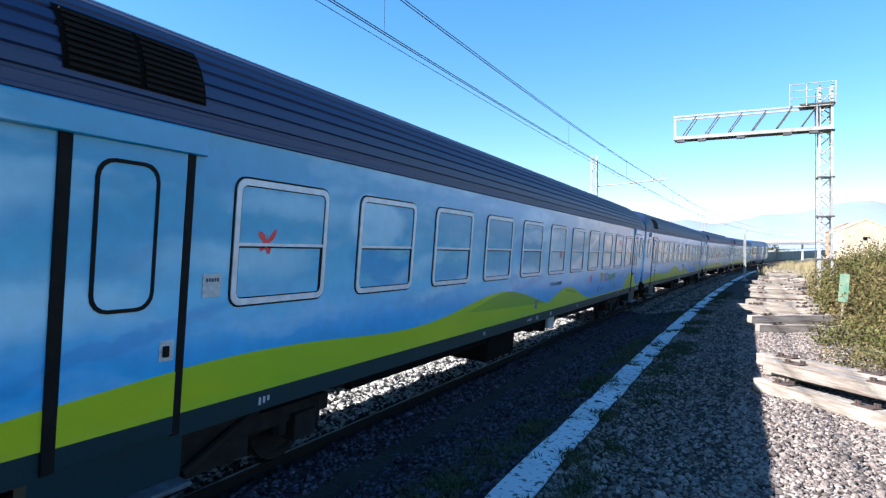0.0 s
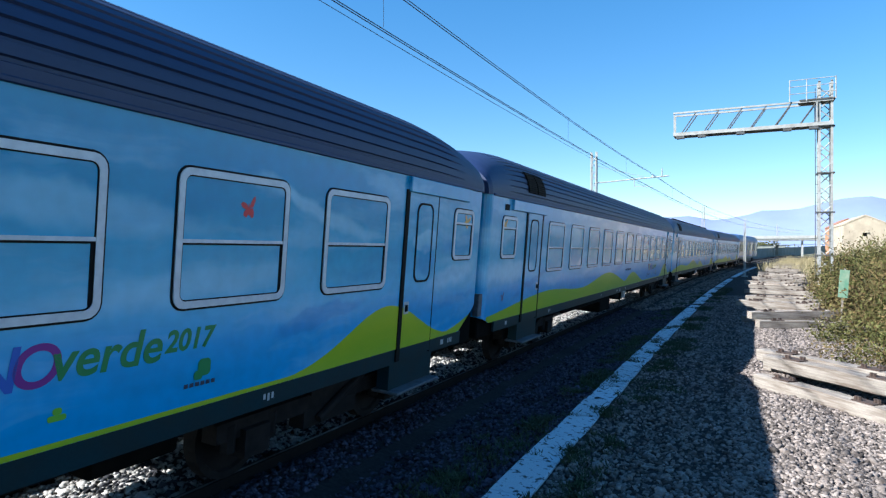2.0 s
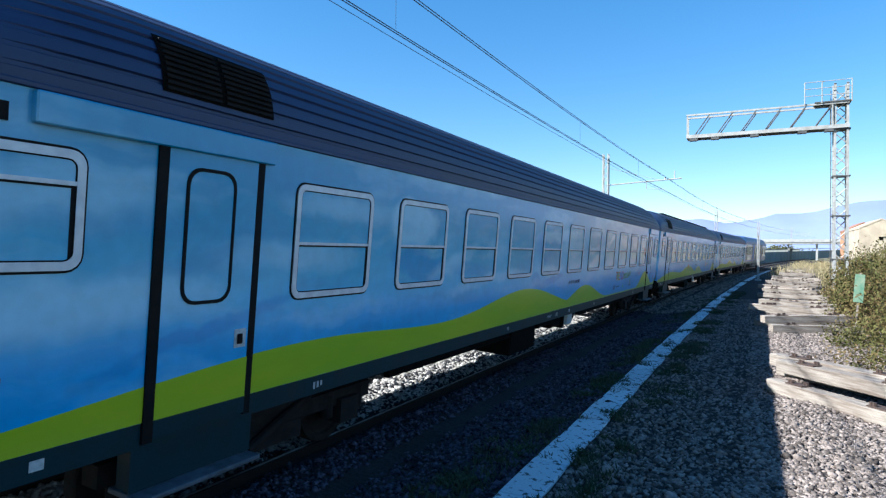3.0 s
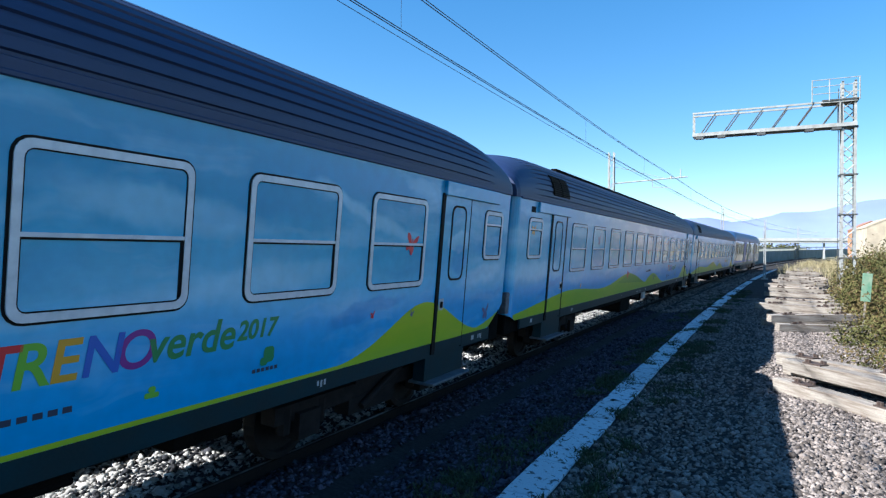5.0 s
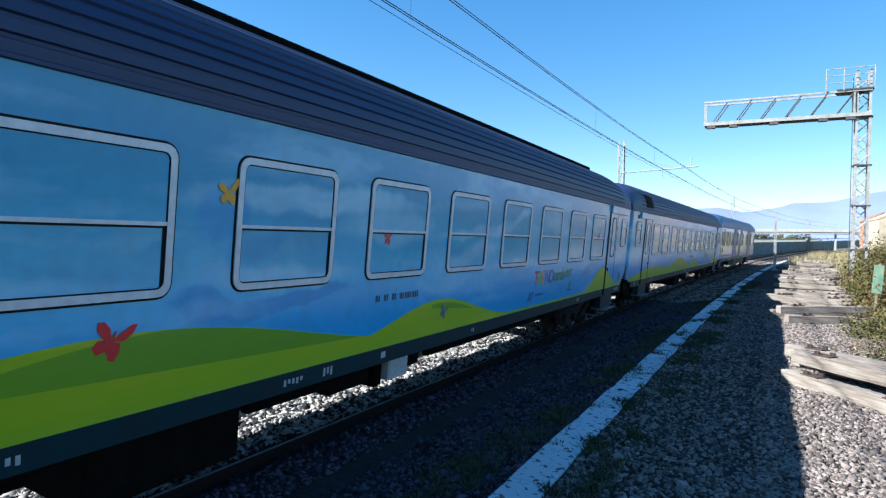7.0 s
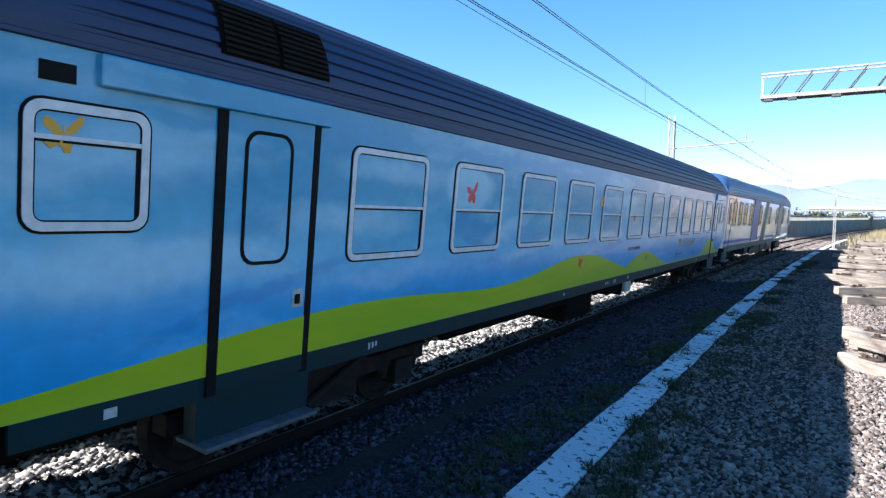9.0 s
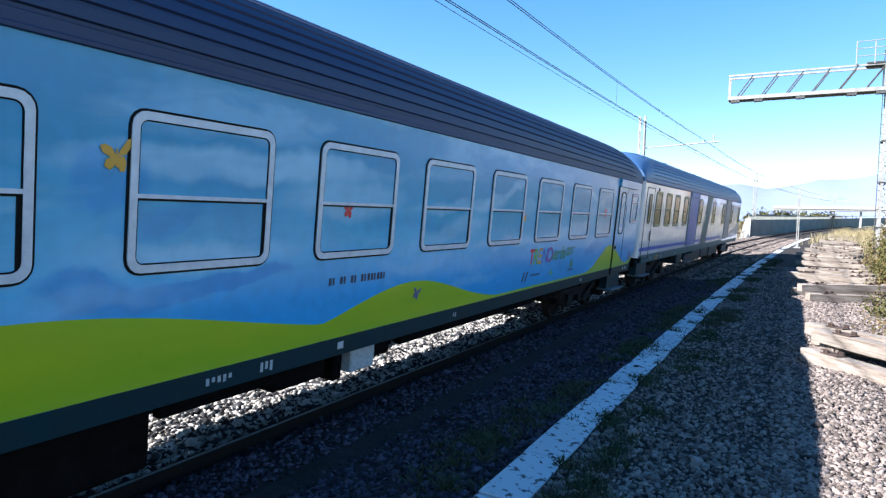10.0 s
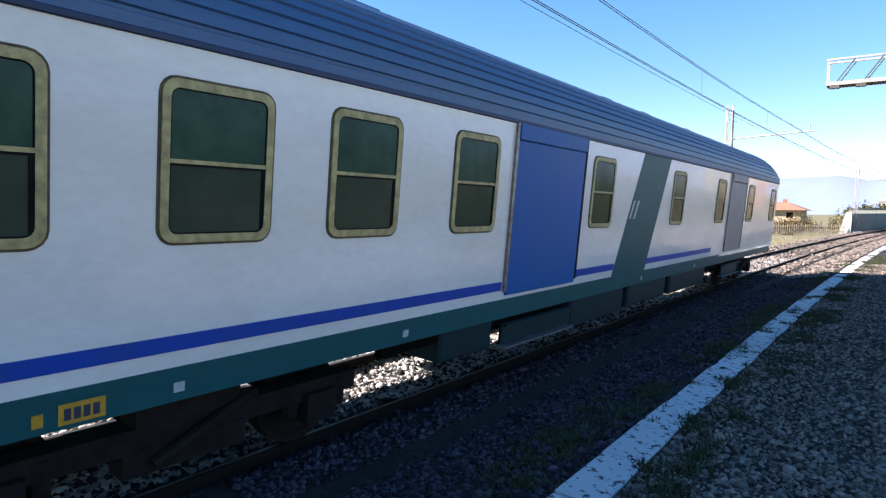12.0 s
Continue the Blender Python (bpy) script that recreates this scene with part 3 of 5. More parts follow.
def window(car, u0, u1, z0, z1, bar, frame_mat, pane_mat, pane_low, fw=0.055, r=0.10, name="window", side=1, seal=None):
    """A rounded metal frame proud of the wall, an upper pane, and a lower pane behind the crossbar."""
    y0, y1 = u0 - 13.2, u1 - 13.2
    x = SIDE * side
    bm = bmesh.new()
    ring(bm, rrect(y0 - 0.018, y1 + 0.018, z0 - 0.018, z1 + 0.018, r + 0.018), rrect(y0, y1, z0, z1, r), x - 0.004 * side, x + 0.007 * side)
    gasket = part("gasket", bm, seal or M_BLACK, car)
    bm = bmesh.new()
    ring(bm, rrect(y0, y1, z0, z1, r), rrect(y0 + fw, y1 - fw, z0 + fw, z1 - fw, r * 0.62), x - 0.004 * side, x + 0.018 * side)
    win = part(name, bm, frame_mat, car)
    gasket.parent = win
    bm = bmesh.new()
    plate(bm, [(y0 + fw * 0.8, bar), (y1 - fw * 0.8, bar), *rrect(y0 + fw * 0.8, y1 - fw * 0.8, z0, z1 - fw * 0.8, r * 0.6)[:10]], x + 0.001 * side, x + 0.008 * side)
    part("upper_pane", bm, pane_mat, win)
    bm = bmesh.new()
    plate(bm, [*rrect(y0 + fw * 0.8, y1 - fw * 0.8, z0 + fw * 0.8, z1, r * 0.6)[10:], (y1 - fw * 0.8, bar), (y0 + fw * 0.8, bar)], x + 0.001 * side, x + 0.004 * side)
    part("lower_pane", bm, pane_low, win)
    bm = bmesh.new()
    box(bm, *sorted((x, x + 0.016 * side)), y0 + fw, y1 - fw, bar - 0.014, bar + 0.014)
    part("crossbar", bm, frame_mat, win)
    bm = bmesh.new()
    ring(bm, rrect(y0 + fw - 0.004, y1 - fw + 0.004, z0 + fw - 0.004, z1 - fw + 0.004, r * 0.62), rrect(y0 + fw + 0.010, y1 - fw - 0.010, z0 + fw + 0.010, z1 - fw - 0.010, r * 0.5), x, x + 0.0125 * side)
    part("glazing_strip", bm, M_BLACK, win)
    bm = bmesh.new()
    box(bm, *sorted((x, x + 0.010 * side)), y1 - fw - 0.03, y1 - fw, z0 + fw, bar - 0.014)
    box(bm, *sorted((x, x + 0.0105 * side)), y0 + fw, y1 - fw, bar - 0.030, bar - 0.0145)
    part("pane_seal", bm, M_BLACK, win)
    return win


def hill(u):
    """Upper edge of the painted hills along the coach."""
    def b(c, w, h):
        return h * math.exp(-((u - c) / w) ** 2)
    return 1.055 + max(b(3.9, 3.2, 0.38) + b(10.1, 2.6, 0.57), b(14.5, 1.6, 0.46), b(23.35, 1.12, 0.585), b(26.9, 1.3, 0.42), 0.045)


def shade_edges(u):
    """The darker green fields inside the hills: upper and lower edge."""
    if 7.6 < u < 12.75:
        rim = 0.10 * max(0.0, min(1.0, (10.3 - u) / 1.3))
        return hill(u) - rim - 0.004, 1.356 - 0.031 * (u - 9.3) + 0.12 * max(0.0, 9.0 - u) ** 2
    if 14.2 < u < 16.4:
        return hill(u) - 0.05, 1.42 - 0.085 * (u - 14.2)
    return hill(u), hill(u)


def hill_strip(car, f, material, lift, name="painted_hill", u0=0.34, u1=26.06, sides=(1, -1)):
    """Paint on the side between two edges that f gives for each place along the coach."""
    for side in sides:
        bm = bmesh.new()
        prev = None
        n = max(12, int((u1 - u0) / 0.12))
        for k in range(n + 1):
            u = u0 + (u1 - u0) * k / n
            x = (SIDE + lift) * side
            hi, lo = f(u)
            lo = max(lo, cut(u, 1.062))
            row = [bm.verts.new((x, u - 13.2, z)) for z in (lo, max(hi, lo + 0.0005))]
            if prev:
                bm.faces.new((prev[0], row[0], row[1], prev[1]) if side > 0 else (prev[1], row[1], row[0], prev[0]))
            prev = row
        part(name, bm, material, car)


def bogie(car, u, name="bogie"):
    """Side frames, springs, axle boxes and two wheelsets."""
    y = u - 13.2
    bg = new(name)
    bg.parent = car
    bg.matrix_local = pose(0, y, 0)
    for s in (1, -1):
        bm = bmesh.new()
        box(bm, s * 1.02 - 0.09, s * 1.02 + 0.09, -1.75, 1.75, 0.52, 0.70)
        box(bm, s * 1.02 - 0.10, s * 1.02 + 0.10, -0.5, 0.5, 0.34, 0.54)
        box(bm, s * 1.02 - 0.12, s * 1.02 + 0.12, -0.42, 0.42, 0.70, 0.92)
        for yy in (-1.28, 1.28):
            box(bm, s * 1.06 - 0.12, s * 1.06 + 0.12, yy - 0.17, yy + 0.17, 0.32, 0.60)
            for o in (-0.28, 0.28):
                rod(bm, (s * 1.06, yy + o, 0.40), (s * 1.06, yy + o, 0.66), 0.075, 8)
        rod(bm, (s * 1.16, -0.30, 0.42), (s * 1.16, 0.55, 0.78), 0.045, 8)
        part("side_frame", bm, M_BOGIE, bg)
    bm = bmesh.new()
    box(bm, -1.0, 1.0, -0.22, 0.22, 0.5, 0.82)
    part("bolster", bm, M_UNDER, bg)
    for yy in (-1.28, 1.28):
        bm = bmesh.new()
        for s in (1, -1):
            xs = ((0.69, 0.46), (0.72, 0.46), (0.80, 0.455), (0.83, 0.45), (0.83, 0.38), (0.79, 0.36), (0.79, 0.16), (0.84, 0.13), (0.84, 0.0))
            rings = [[bm.verts.new((s * a, r * math.cos(k * math.tau / 24), r * math.sin(k * math.tau / 24))) for k in range(24)] for a, r in [(0.69, 0.1), *xs[:-1]]]
            for p, q in zip(rings, rings[1:]):
                for k in range(24):
                    bm.faces.new((p[k], p[(k + 1) % 24], q[(k + 1) % 24], q[k]))
            bm.faces.new(rings[-1])
        rod(bm, (-0.75, 0, 0), (0.75, 0, 0), 0.085, 10)
        ws = part("wheelset", bm, M_BOGIE, bg)
        ws.matrix_local = pose(0, yy, 0.46)
    return bg


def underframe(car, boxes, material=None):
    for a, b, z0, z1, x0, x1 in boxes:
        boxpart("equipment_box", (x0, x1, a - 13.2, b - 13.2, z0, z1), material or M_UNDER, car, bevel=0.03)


def ends(car):
    for u, s in ((0.14, -1), (26.26, 1)):
        y = u - 13.2
        bm = bmesh.new()
        for k in range(3):
            w = 0.05 + 0.03 * (k % 2)
            box(bm, -0.78 - w, 0.78 + w, min(y + s * 0.02 * k, y + s * (0.02 * k + 0.02)), max(y + s * 0.02 * k, y + s * (0.02 * k + 0.02)), 1.12, 3.08 + w)
        part("gangway_bellows", bm, M_BLACK, car)
        boxpart("headstock", (-1.33, 1.33, min(y - s * 0.75, y - s * 0.03), max(y - s * 0.75, y - s * 0.03), 0.80, 1.50), M_UNDER, car, bevel=0.02)
        for x in (-0.88, 0.88):
            bm = bmesh.new()
            rod(bm, (x, y, 1.0), (x, y + s * 0.10, 1.0), 0.12, 12)
            rod(bm, (x, y + s * 0.08, 1.0), (x, y + s * 0.12, 1.0), 0.21, 16)
            part("buffer", bm, M_UNDER, car)
        bm = bmesh.new()
        box(bm, -0.1, 0.1, min(y, y + s * 0.13), max(y, y + s * 0.13), 0.85, 1.05)
        part("coupling_hook", bm, M_UNDER, car)
        for x in (0.45, -0.45):
            bm = bmesh.new()
            p = None
            for k in range(9):
                q = (x, y + s * (-0.15 + 0.27 * k / 8), 0.80 - 0.42 * math.sin(math.pi * k / 8))
                if p:
                    rod(bm, p, q, 0.028, 6)
                p = q
            part("brake_hose", bm, M_BLACK, car)


def solebar(car, material):
    for s in (1, -1):
        bm = bmesh.new()
        # the unseen far bar ends higher, to let more sun onto the ballast
        box(bm, *sorted((s * (SIDE - 0.05), s * (SIDE - 0.008))), 0.75 - 13.2, 25.65 - 13.2, 0.87 if s > 0 else 0.97, 1.059)
        part("sole_bar", bm, material, car)
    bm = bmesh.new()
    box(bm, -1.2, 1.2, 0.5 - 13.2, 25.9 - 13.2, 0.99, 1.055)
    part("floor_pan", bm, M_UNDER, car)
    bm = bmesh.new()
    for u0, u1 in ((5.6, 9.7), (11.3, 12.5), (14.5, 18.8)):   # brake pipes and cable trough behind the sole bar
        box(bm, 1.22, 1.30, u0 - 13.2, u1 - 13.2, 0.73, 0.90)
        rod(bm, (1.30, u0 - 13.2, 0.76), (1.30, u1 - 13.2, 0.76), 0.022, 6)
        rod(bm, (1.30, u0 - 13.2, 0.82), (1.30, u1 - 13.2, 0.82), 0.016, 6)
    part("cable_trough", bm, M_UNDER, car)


def door_step(car, u0, u1):
    bm = bmesh.new()
    x = SIDE
    box(bm, x - 0.25, x + 0.13, u0 - 13.2, u1 - 13.2, 0.50, 0.54)
    st = part("door_step", bm, M_STEP, car, "worn grey metal step plate", bevel=0.008)
    for uu in (u0 + 0.03, u1 - 0.08):
        bm = bmesh.new()
        box(bm, x - 0.20, x - 0.02, uu - 13.2, uu + 0.05 - 13.2, 0.54, 0.95)
        part("step_bracket", bm, M_SOLE, st)
    bm = bmesh.new()
    box(bm, x - 0.03, x - 0.012, u0 - 13.2, u1 - 13.2, 0.55, 0.88)
    part("step_riser", bm, M_SOLE, st)


def side_door(car, u0, u1, dw, near_gap):
    """A swing-plug door leaf with a rounded window and dark gaps at its edges."""
    y0, y1, x = u0 - 13.2, u1 - 13.2, SIDE
    bm = bmesh.new()
    box(bm, x - 0.02, x + 0.014, y0 + 0.0, y1, 0.92, 3.08)
    leaf = part("door", bm, M_LIVERY, car, "plug door painted with the sky livery", bevel=0.006)
    w = (0.085, 0.07) if near_gap else (0.085, 0.016)
    bm = bmesh.new()
    box(bm, x - 0.02, x + 0.017, y0 - w[0], y0, 0.90, 3.10)
    part("edge_gap", bm, M_BLACK, leaf)
    bm = bmesh.new()
    box(bm, x - 0.02, x + 0.017, y1, y1 + w[1], 0.90, 3.10)
    part("edge_gap", bm, M_BLACK, leaf)
    a, b = dw[0] - 13.2, dw[1] - 13.2
    bm = bmesh.new()
    ring(bm, rrect(a, b, 1.90, 2.96, 0.13), rrect(a + 0.028, b - 0.028, 1.928, 2.932, 0.11), x + 0.012, x + 0.024)
    wn_ = part("door_window_seal", bm, M_BLACK, leaf)
    bm = bmesh.new()
    plate(bm, rrect(a + 0.02, b - 0.02, 1.92, 2.94, 0.11), x + 0.013, x + 0.018)
    part("door_pane", bm, M_PANE, leaf)
    hy = y1 - 0.10 if near_gap else y0 + 0.08
    bm = bmesh.new()
    box(bm, x + 0.012, x + 0.022, hy - 0.06, hy + 0.07, 1.50, 1.66)
    part("handle_plate", bm, M_PALE, leaf, "pale recessed handle plate", bevel=0.004)
    bm = bmesh.new()
    box(bm, x + 0.02, x + 0.045, hy - 0.035, hy + 0.015, 1.535, 1.62)
    part("handle", bm, M_BLACK, leaf, bevel=0.006)
    bm = bmesh.new()
    prev = None
    for k in range(13):
        u = u0 + (u1 - u0) * k / 12
        row = [bm.verts.new((x + 0.0165, u - 13.2, z)) for z in (1.062, hill(u))]
        if prev:
            bm.faces.new((prev[0], row[0], row[1], prev[1]))
        prev = row
    part("painted_hill", bm, M_HILL, leaf)
    bm = bmesh.new()
    box(bm, x + 0.012, x + 0.019, y0, y1, 0.92, 1.062)
    part("kick_plate", bm, M_SOLE, leaf)
    return leaf


def butterfly(car, u, z, size, material, tilt=0.0):
    """A printed butterfly seen half from the side: a long and a short fore wing, round hind wings, a thin body."""
    bm = bmesh.new()
    wings = (((0, 0), (0.25, 0.45), (0.62, 0.92), (0.86, 1.0), (0.80, 0.55), (0.52, 0.12)),
             ((0, 0), (-0.30, 0.50), (-0.66, 0.66), (-0.92, 0.55), (-0.80, 0.22), (-0.36, -0.04)),
             ((0, 0), (0.40, 0.02), (0.52, -0.30), (0.44, -0.78), (0.16, -0.80), (-0.02, -0.40)),
             ((0, 0), (-0.05, -0.42), (-0.42, -0.72), (-0.72, -0.50), (-0.62, -0.16), (-0.34, -0.02)),
             ((-0.05, 0.42), (-0.07, -0.55), (0.0, -0.60), (0.06, -0.5), (0.05, 0.42), (0.0, 0.46)))
    c, s_ = math.cos(radians(tilt)), math.sin(radians(tilt))
    lift = 0.0088 if z > 1.85 else 0.0068   # on the glass, or on the painted side
    for k, w in enumerate(wings):
        pts = [(u - 13.2 + size * (p * c - q * s_), z + size * (p * s_ + q * c)) for p, q in w]
        plate(bm, pts, SIDE + lift + 0.0002 * k, SIDE + lift + 0.001 + 0.0002 * k)
    return part("butterfly_decal", bm, material, car)


LABEL_BLUE = "passenger coach painted with blue sky and green hills, dark ribbed roof"


def blue_coach():
    car = tagged(new("passenger_coach"), LABEL_BLUE, "train car", "coaches of the train")
    hull(M_LIVERY, car)
    roof_mesh(M_ROOF, car)
    for s in (1, -1):
        boxpart("gutter", (*sorted((s * (SIDE - 0.01), s * (SIDE + 0.022))), 0.3 - 13.2, 26.1 - 13.2, 3.275, 3.315), M_ROOF, car, bevel=0.008)
    hill_strip(car, lambda u: (hill(u), 1.0), M_HILL, 0.003)
    solebar(car, M_SOLE)
    for i in range(11):
        u = 3.555 + 1.8393 * i
        window(car, u, u + 1.256, 1.872, 2.9565, 2.395, M_ALU, M_PANE, M_PANE_LOW)
        y = u - 13.2
        bm = bmesh.new()
        plate(bm, rrect(y, y + 1.256, 1.872, 2.9565, 0.1), -SIDE - 0.02, -SIDE - 0.003)
        part("far_window", bm, M_PANE, car)
    for u0, u1 in ((0.79, 1.54), (25.11, 25.84)):
        window(car, u0, u1, 2.19, 2.95, 2.74, M_ALU, M_PANE, M_PANE, name="toilet_window")
    side_door(car, 2.148, 3.04, (2.31, 2.80), True)
    side_door(car, 23.69, 24.53, (23.91, 24.38), False)
    for u0, u1 in ((1.20, 3.20), (23.65, 25.56)):
        bm = bmesh.new()
        box(bm, SIDE - 0.01, SIDE + 0.055, u0 - 13.2, u1 - 13.2, 3.075, 3.27)
        part("door_cover", bm, M_LIVERY, car, "projecting door gear cover", bevel=0.01)
    door_step(car, 2.0, 3.17)
    door_step(car, 23.50, 24.68)
    # grilles
    boxpart("wall_vent", (SIDE, SIDE + 0.012, 0.87 - 13.2, 1.07 - 13.2, 3.06, 3.17), M_BLACK, car)
    grille = new("roof_grille")
    grille.parent = car
    for s0, s1 in ((2.10, 2.60), (2.65, 3.16)):
        for k in range(9):
            z = 3.49 + 0.044 * k
            x = roof_x(z)
            bm = bmesh.new()
            box(bm, x - 0.03, x + 0.022, s0 - 13.2, s1 - 13.2, z, z + 0.022)
            part("slat", bm, M_BLACK, grille)
    bm = bmesh.new()
    prev = None
    for k in range(9):
        z = 3.47 + 0.42 * k / 8
        row = [bm.verts.new((roof_x(z) + 0.006, y - 13.2, z)) for y in (2.07, 3.19)]
        if prev:
            bm.faces.new((prev[0], prev[1], row[1], row[0]))
        prev = row
    part("grille_back", bm, M_UNDER, grille)
    bogie(car, 3.70)
    bogie(car, 22.70)
    underframe(car, [(9.85, 11.25, 0.36, 0.96, 0.30, 1.28), (12.55, 13.3, 0.58, 0.96, 0.4, 1.2), (13.4, 13.55, 0.50, 0.96, 0.7, 1.22), (14.12, 14.45, 0.62, 0.96, 0.4, 1.2), (19.7, 20.5, 0.62, 0.96, 0.75, 1.15)])
    boxpart("pale_cabinet", (1.08, 1.27, 13.62 - 13.2, 14.05 - 13.2, 0.56, 0.95), M_PALE, car, "pale dusty equipment cabinet", bevel=0.02)
    ends(car)
    boxpart("corner_plate", (SIDE - 0.14, SIDE - 0.035, 0.06 - 13.2, 0.28 - 13.2, 1.20, 1.58), M_STEP, car, bevel=0.01)
    # maintenance marks on the sole bar
    for u in (1.3, 13.2, 24.95):
        boxpart("maintenance_mark", (SIDE - 0.006, SIDE - 0.003, u - 13.2, u + 0.09 - 13.2, 0.935, 1.005), M_PALE, car)
    for u, w, h in ((4.0, 3, 0.06), (9.3, 2, 0.05), (11.62, 5, 0.05), (12.18, 3, 0.08), (15.6, 2, 0.05), (21.2, 3, 0.06), (25.2, 3, 0.07)):
        for k in range(w):
            y = u + 0.055 * k - 13.2
            boxpart("stencil_mark", (SIDE - 0.0065, SIDE - 0.0055, y, y + 0.03, 0.965 - h / 2 + 0.012 * math.sin(k * 2.1 + u), 0.965 + h / 2), M_PALE, car)
    # illegible class and number marks, then the slogan
    for k in range(17):
        if k not in (2, 5, 8):
            y = 12.99 + 0.056 * k - 13.2
            boxpart("number_mark", (SIDE + 0.002, SIDE + 0.004, y, y + 0.036 - 0.012 * (k % 3 == 1), 1.60, 1.675), M_INK, car)
    return car


def roof_x(z):
    """Half width of the roof at a height."""
    s = min(1.0, ((z - 3.29) / 0.94) ** (1 / 0.80))
    return SIDE * math.cos(math.asin(s)) ** 0.72


def words(car, text, u, z, size, material, name="lettering", shear=0.0, slope=0.0):
    """Painted letters on the side; they read from the leading end to the tail."""
    cu = bpy.data.curves.new(name, "FONT")
    cu.body, cu.size, cu.shear, cu.extrude, cu.offset = text, size, shear, 0.0006, 0.006
    tmp = bpy.data.objects.new("letters", cu)
    me = bpy.data.meshes.new_from_object(tmp)
    bpy.data.objects.remove(tmp)
    me.materials.append(material)
    ob = new(name, me)
    ob.parent = car
    ob.matrix_local = Matrix(((0, 0, 1, SIDE + 0.0035), (1, 0, 0, u - 13.2), (0, 1, 0, z), (0, 0, 0, 1))) @ pose(0, 0, 0, 0, 0, slope)
    return ob


def slogan(car):
    u = 18.12
    for ch, m_, w in (("T", M_RED, 0.19), ("R", M_LIME, 0.22), ("E", M_ORANGE, 0.20), ("N", M_BLUEINK, 0.24), ("O", M_PURPLE, 0.25)):
        words(car, ch, u, 1.48, 0.38, m_, "slogan_letter", 0.15)
        u += w
    words(car, "verde", u - 0.01, 1.50, 0.36, M_DKGREEN, "slogan_word", 0.2)
    words(car, "2017", u + 0.85, 1.55, 0.23, M_DKGREEN, "slogan_year", 0.2)
    # operator's and partner's marks as plain shapes
    bm = bmesh.new()
    for k in range(2):
        y = 17.87 + 0.14 * k - 13.2
        plate(bm, [(y, 1.20), (y + 0.06, 1.20), (y + 0.15, 1.36), (y + 0.09, 1.36)], SIDE + 0.0025, SIDE + 0.0035)
    part("operator_mark", bm, M_INK, car)
    for k in range(5):
        boxpart("small_print", (SIDE + 0.0025, SIDE + 0.0035, 18.28 + 0.09 * k - 13.2, 18.34 + 0.09 * k - 13.2, 1.27, 1.31), M_INK, car)
    bm = bmesh.new()
    plate(bm, rrect(20.40 - 13.2, 20.53 - 13.2, 1.31, 1.45, 0.04), SIDE + 0.0045, SIDE + 0.0055)
    plate(bm, rrect(20.36 - 13.2, 20.45 - 13.2, 1.285, 1.36, 0.03), SIDE + 0.0056, SIDE + 0.0062)
    part("partner_mark", bm, M_DKGREEN, car, "green emblem of a partner")
    for k in range(6):
        y = 20.27 + 0.055 * k - 13.2
        boxpart("small_print", (SIDE + 0.0045, SIDE + 0.0055, y, y + 0.038, 1.235, 1.268), M_INK, car)
    bm = bmesh.new()
    plate(bm, rrect(19.22 - 13.2, 19.34 - 13.2, 1.235, 1.275, 0.015), SIDE + 0.0045, SIDE + 0.0055)
    plate(bm, rrect(19.25 - 13.2, 19.31 - 13.2, 1.275, 1.32, 0.02), SIDE + 0.0045, SIDE + 0.0055)
    part("sponsor_mark", bm, M_LIME, car, "small lime green emblem")


coach = blue_coach()
slogan(coach)
coaches = [coach] + [copy_thing(coach, Matrix()) for k in range(3)]
DECALS = [
    [(3.95, 2.42, 0.13, M_RED), (13.69, 2.305, 0.11, M_RED), (16.18, 2.62, 0.11, M_ORANGE), (16.94, 1.618, 0.14, M_RED), (12.06, 1.27, 0.14, M_GREYBLUE), (25.58, 2.77, 0.12, M_ORANGE), (20.85, 2.68, 0.10, M_RED)],
    [(0.92, 2.80, 0.12, M_ORANGE), (1.04, 1.469, 0.09, M_GREYBLUE), (22.85, 2.40, 0.16, M_RED), (25.4, 1.33, 0.14, M_GREYBLUE), (22.1, 1.58, 0.05, M_RED), (23.0, 1.52, 0.05, M_GREYBLUE)],
    [(1.05, 2.72, 0.115, M_ORANGE), (6.0, 2.62, 0.16, M_GREYBLUE), (9.91, 1.60, 0.16, M_RED), (10.82, 2.656, 0.12, M_ORANGE), (13.13, 2.316, 0.09, M_RED), (14.63, 1.34, 0.11, M_GREYBLUE), (22.6, 2.42, 0.13, M_RED), (25.35, 1.33, 0.16, M_GREYBLUE), (4.59, 1.50, 0.06, M_ORANGE)],
    [(1.0, 2.76, 0.13, M_ORANGE), (5.82, 2.595, 0.15, M_RED), (9.96, 1.496, 0.12, M_RED), (10.82, 2.64, 0.12, M_ORANGE), (13.2, 2.33, 0.09, M_RED), (14.6, 1.36, 0.09, M_GREYBLUE), (17.75, 2.28, 0.07, M_ORANGE), (22.6, 2.42, 0.13, M_RED), (25.49, 1.281, 0.16, M_GREYBLUE)],
]
for c, ds in zip(coaches, DECALS):
    for k, (u, z, s, m_) in enumerate(ds):
        butterfly(c, u, z, s, m_, 16 * math.sin(k * 2.3) - 6)
for c in coaches[:3:2]:
    hill_strip(c, shade_edges, M_HILL2, 0.006, "painted_field", 7.7, 12.7)
    hill_strip(c, shade_edges, M_HILL2, 0.006, "painted_field", 14.3, 16.3)
# a white notice beside the door of the first coach
notice = boxpart("white_notice", (SIDE + 0.002, SIDE + 0.006, 3.26 - 13.2, 3.45 - 13.2, 1.96, 2.15), M_PALE, coaches[0])
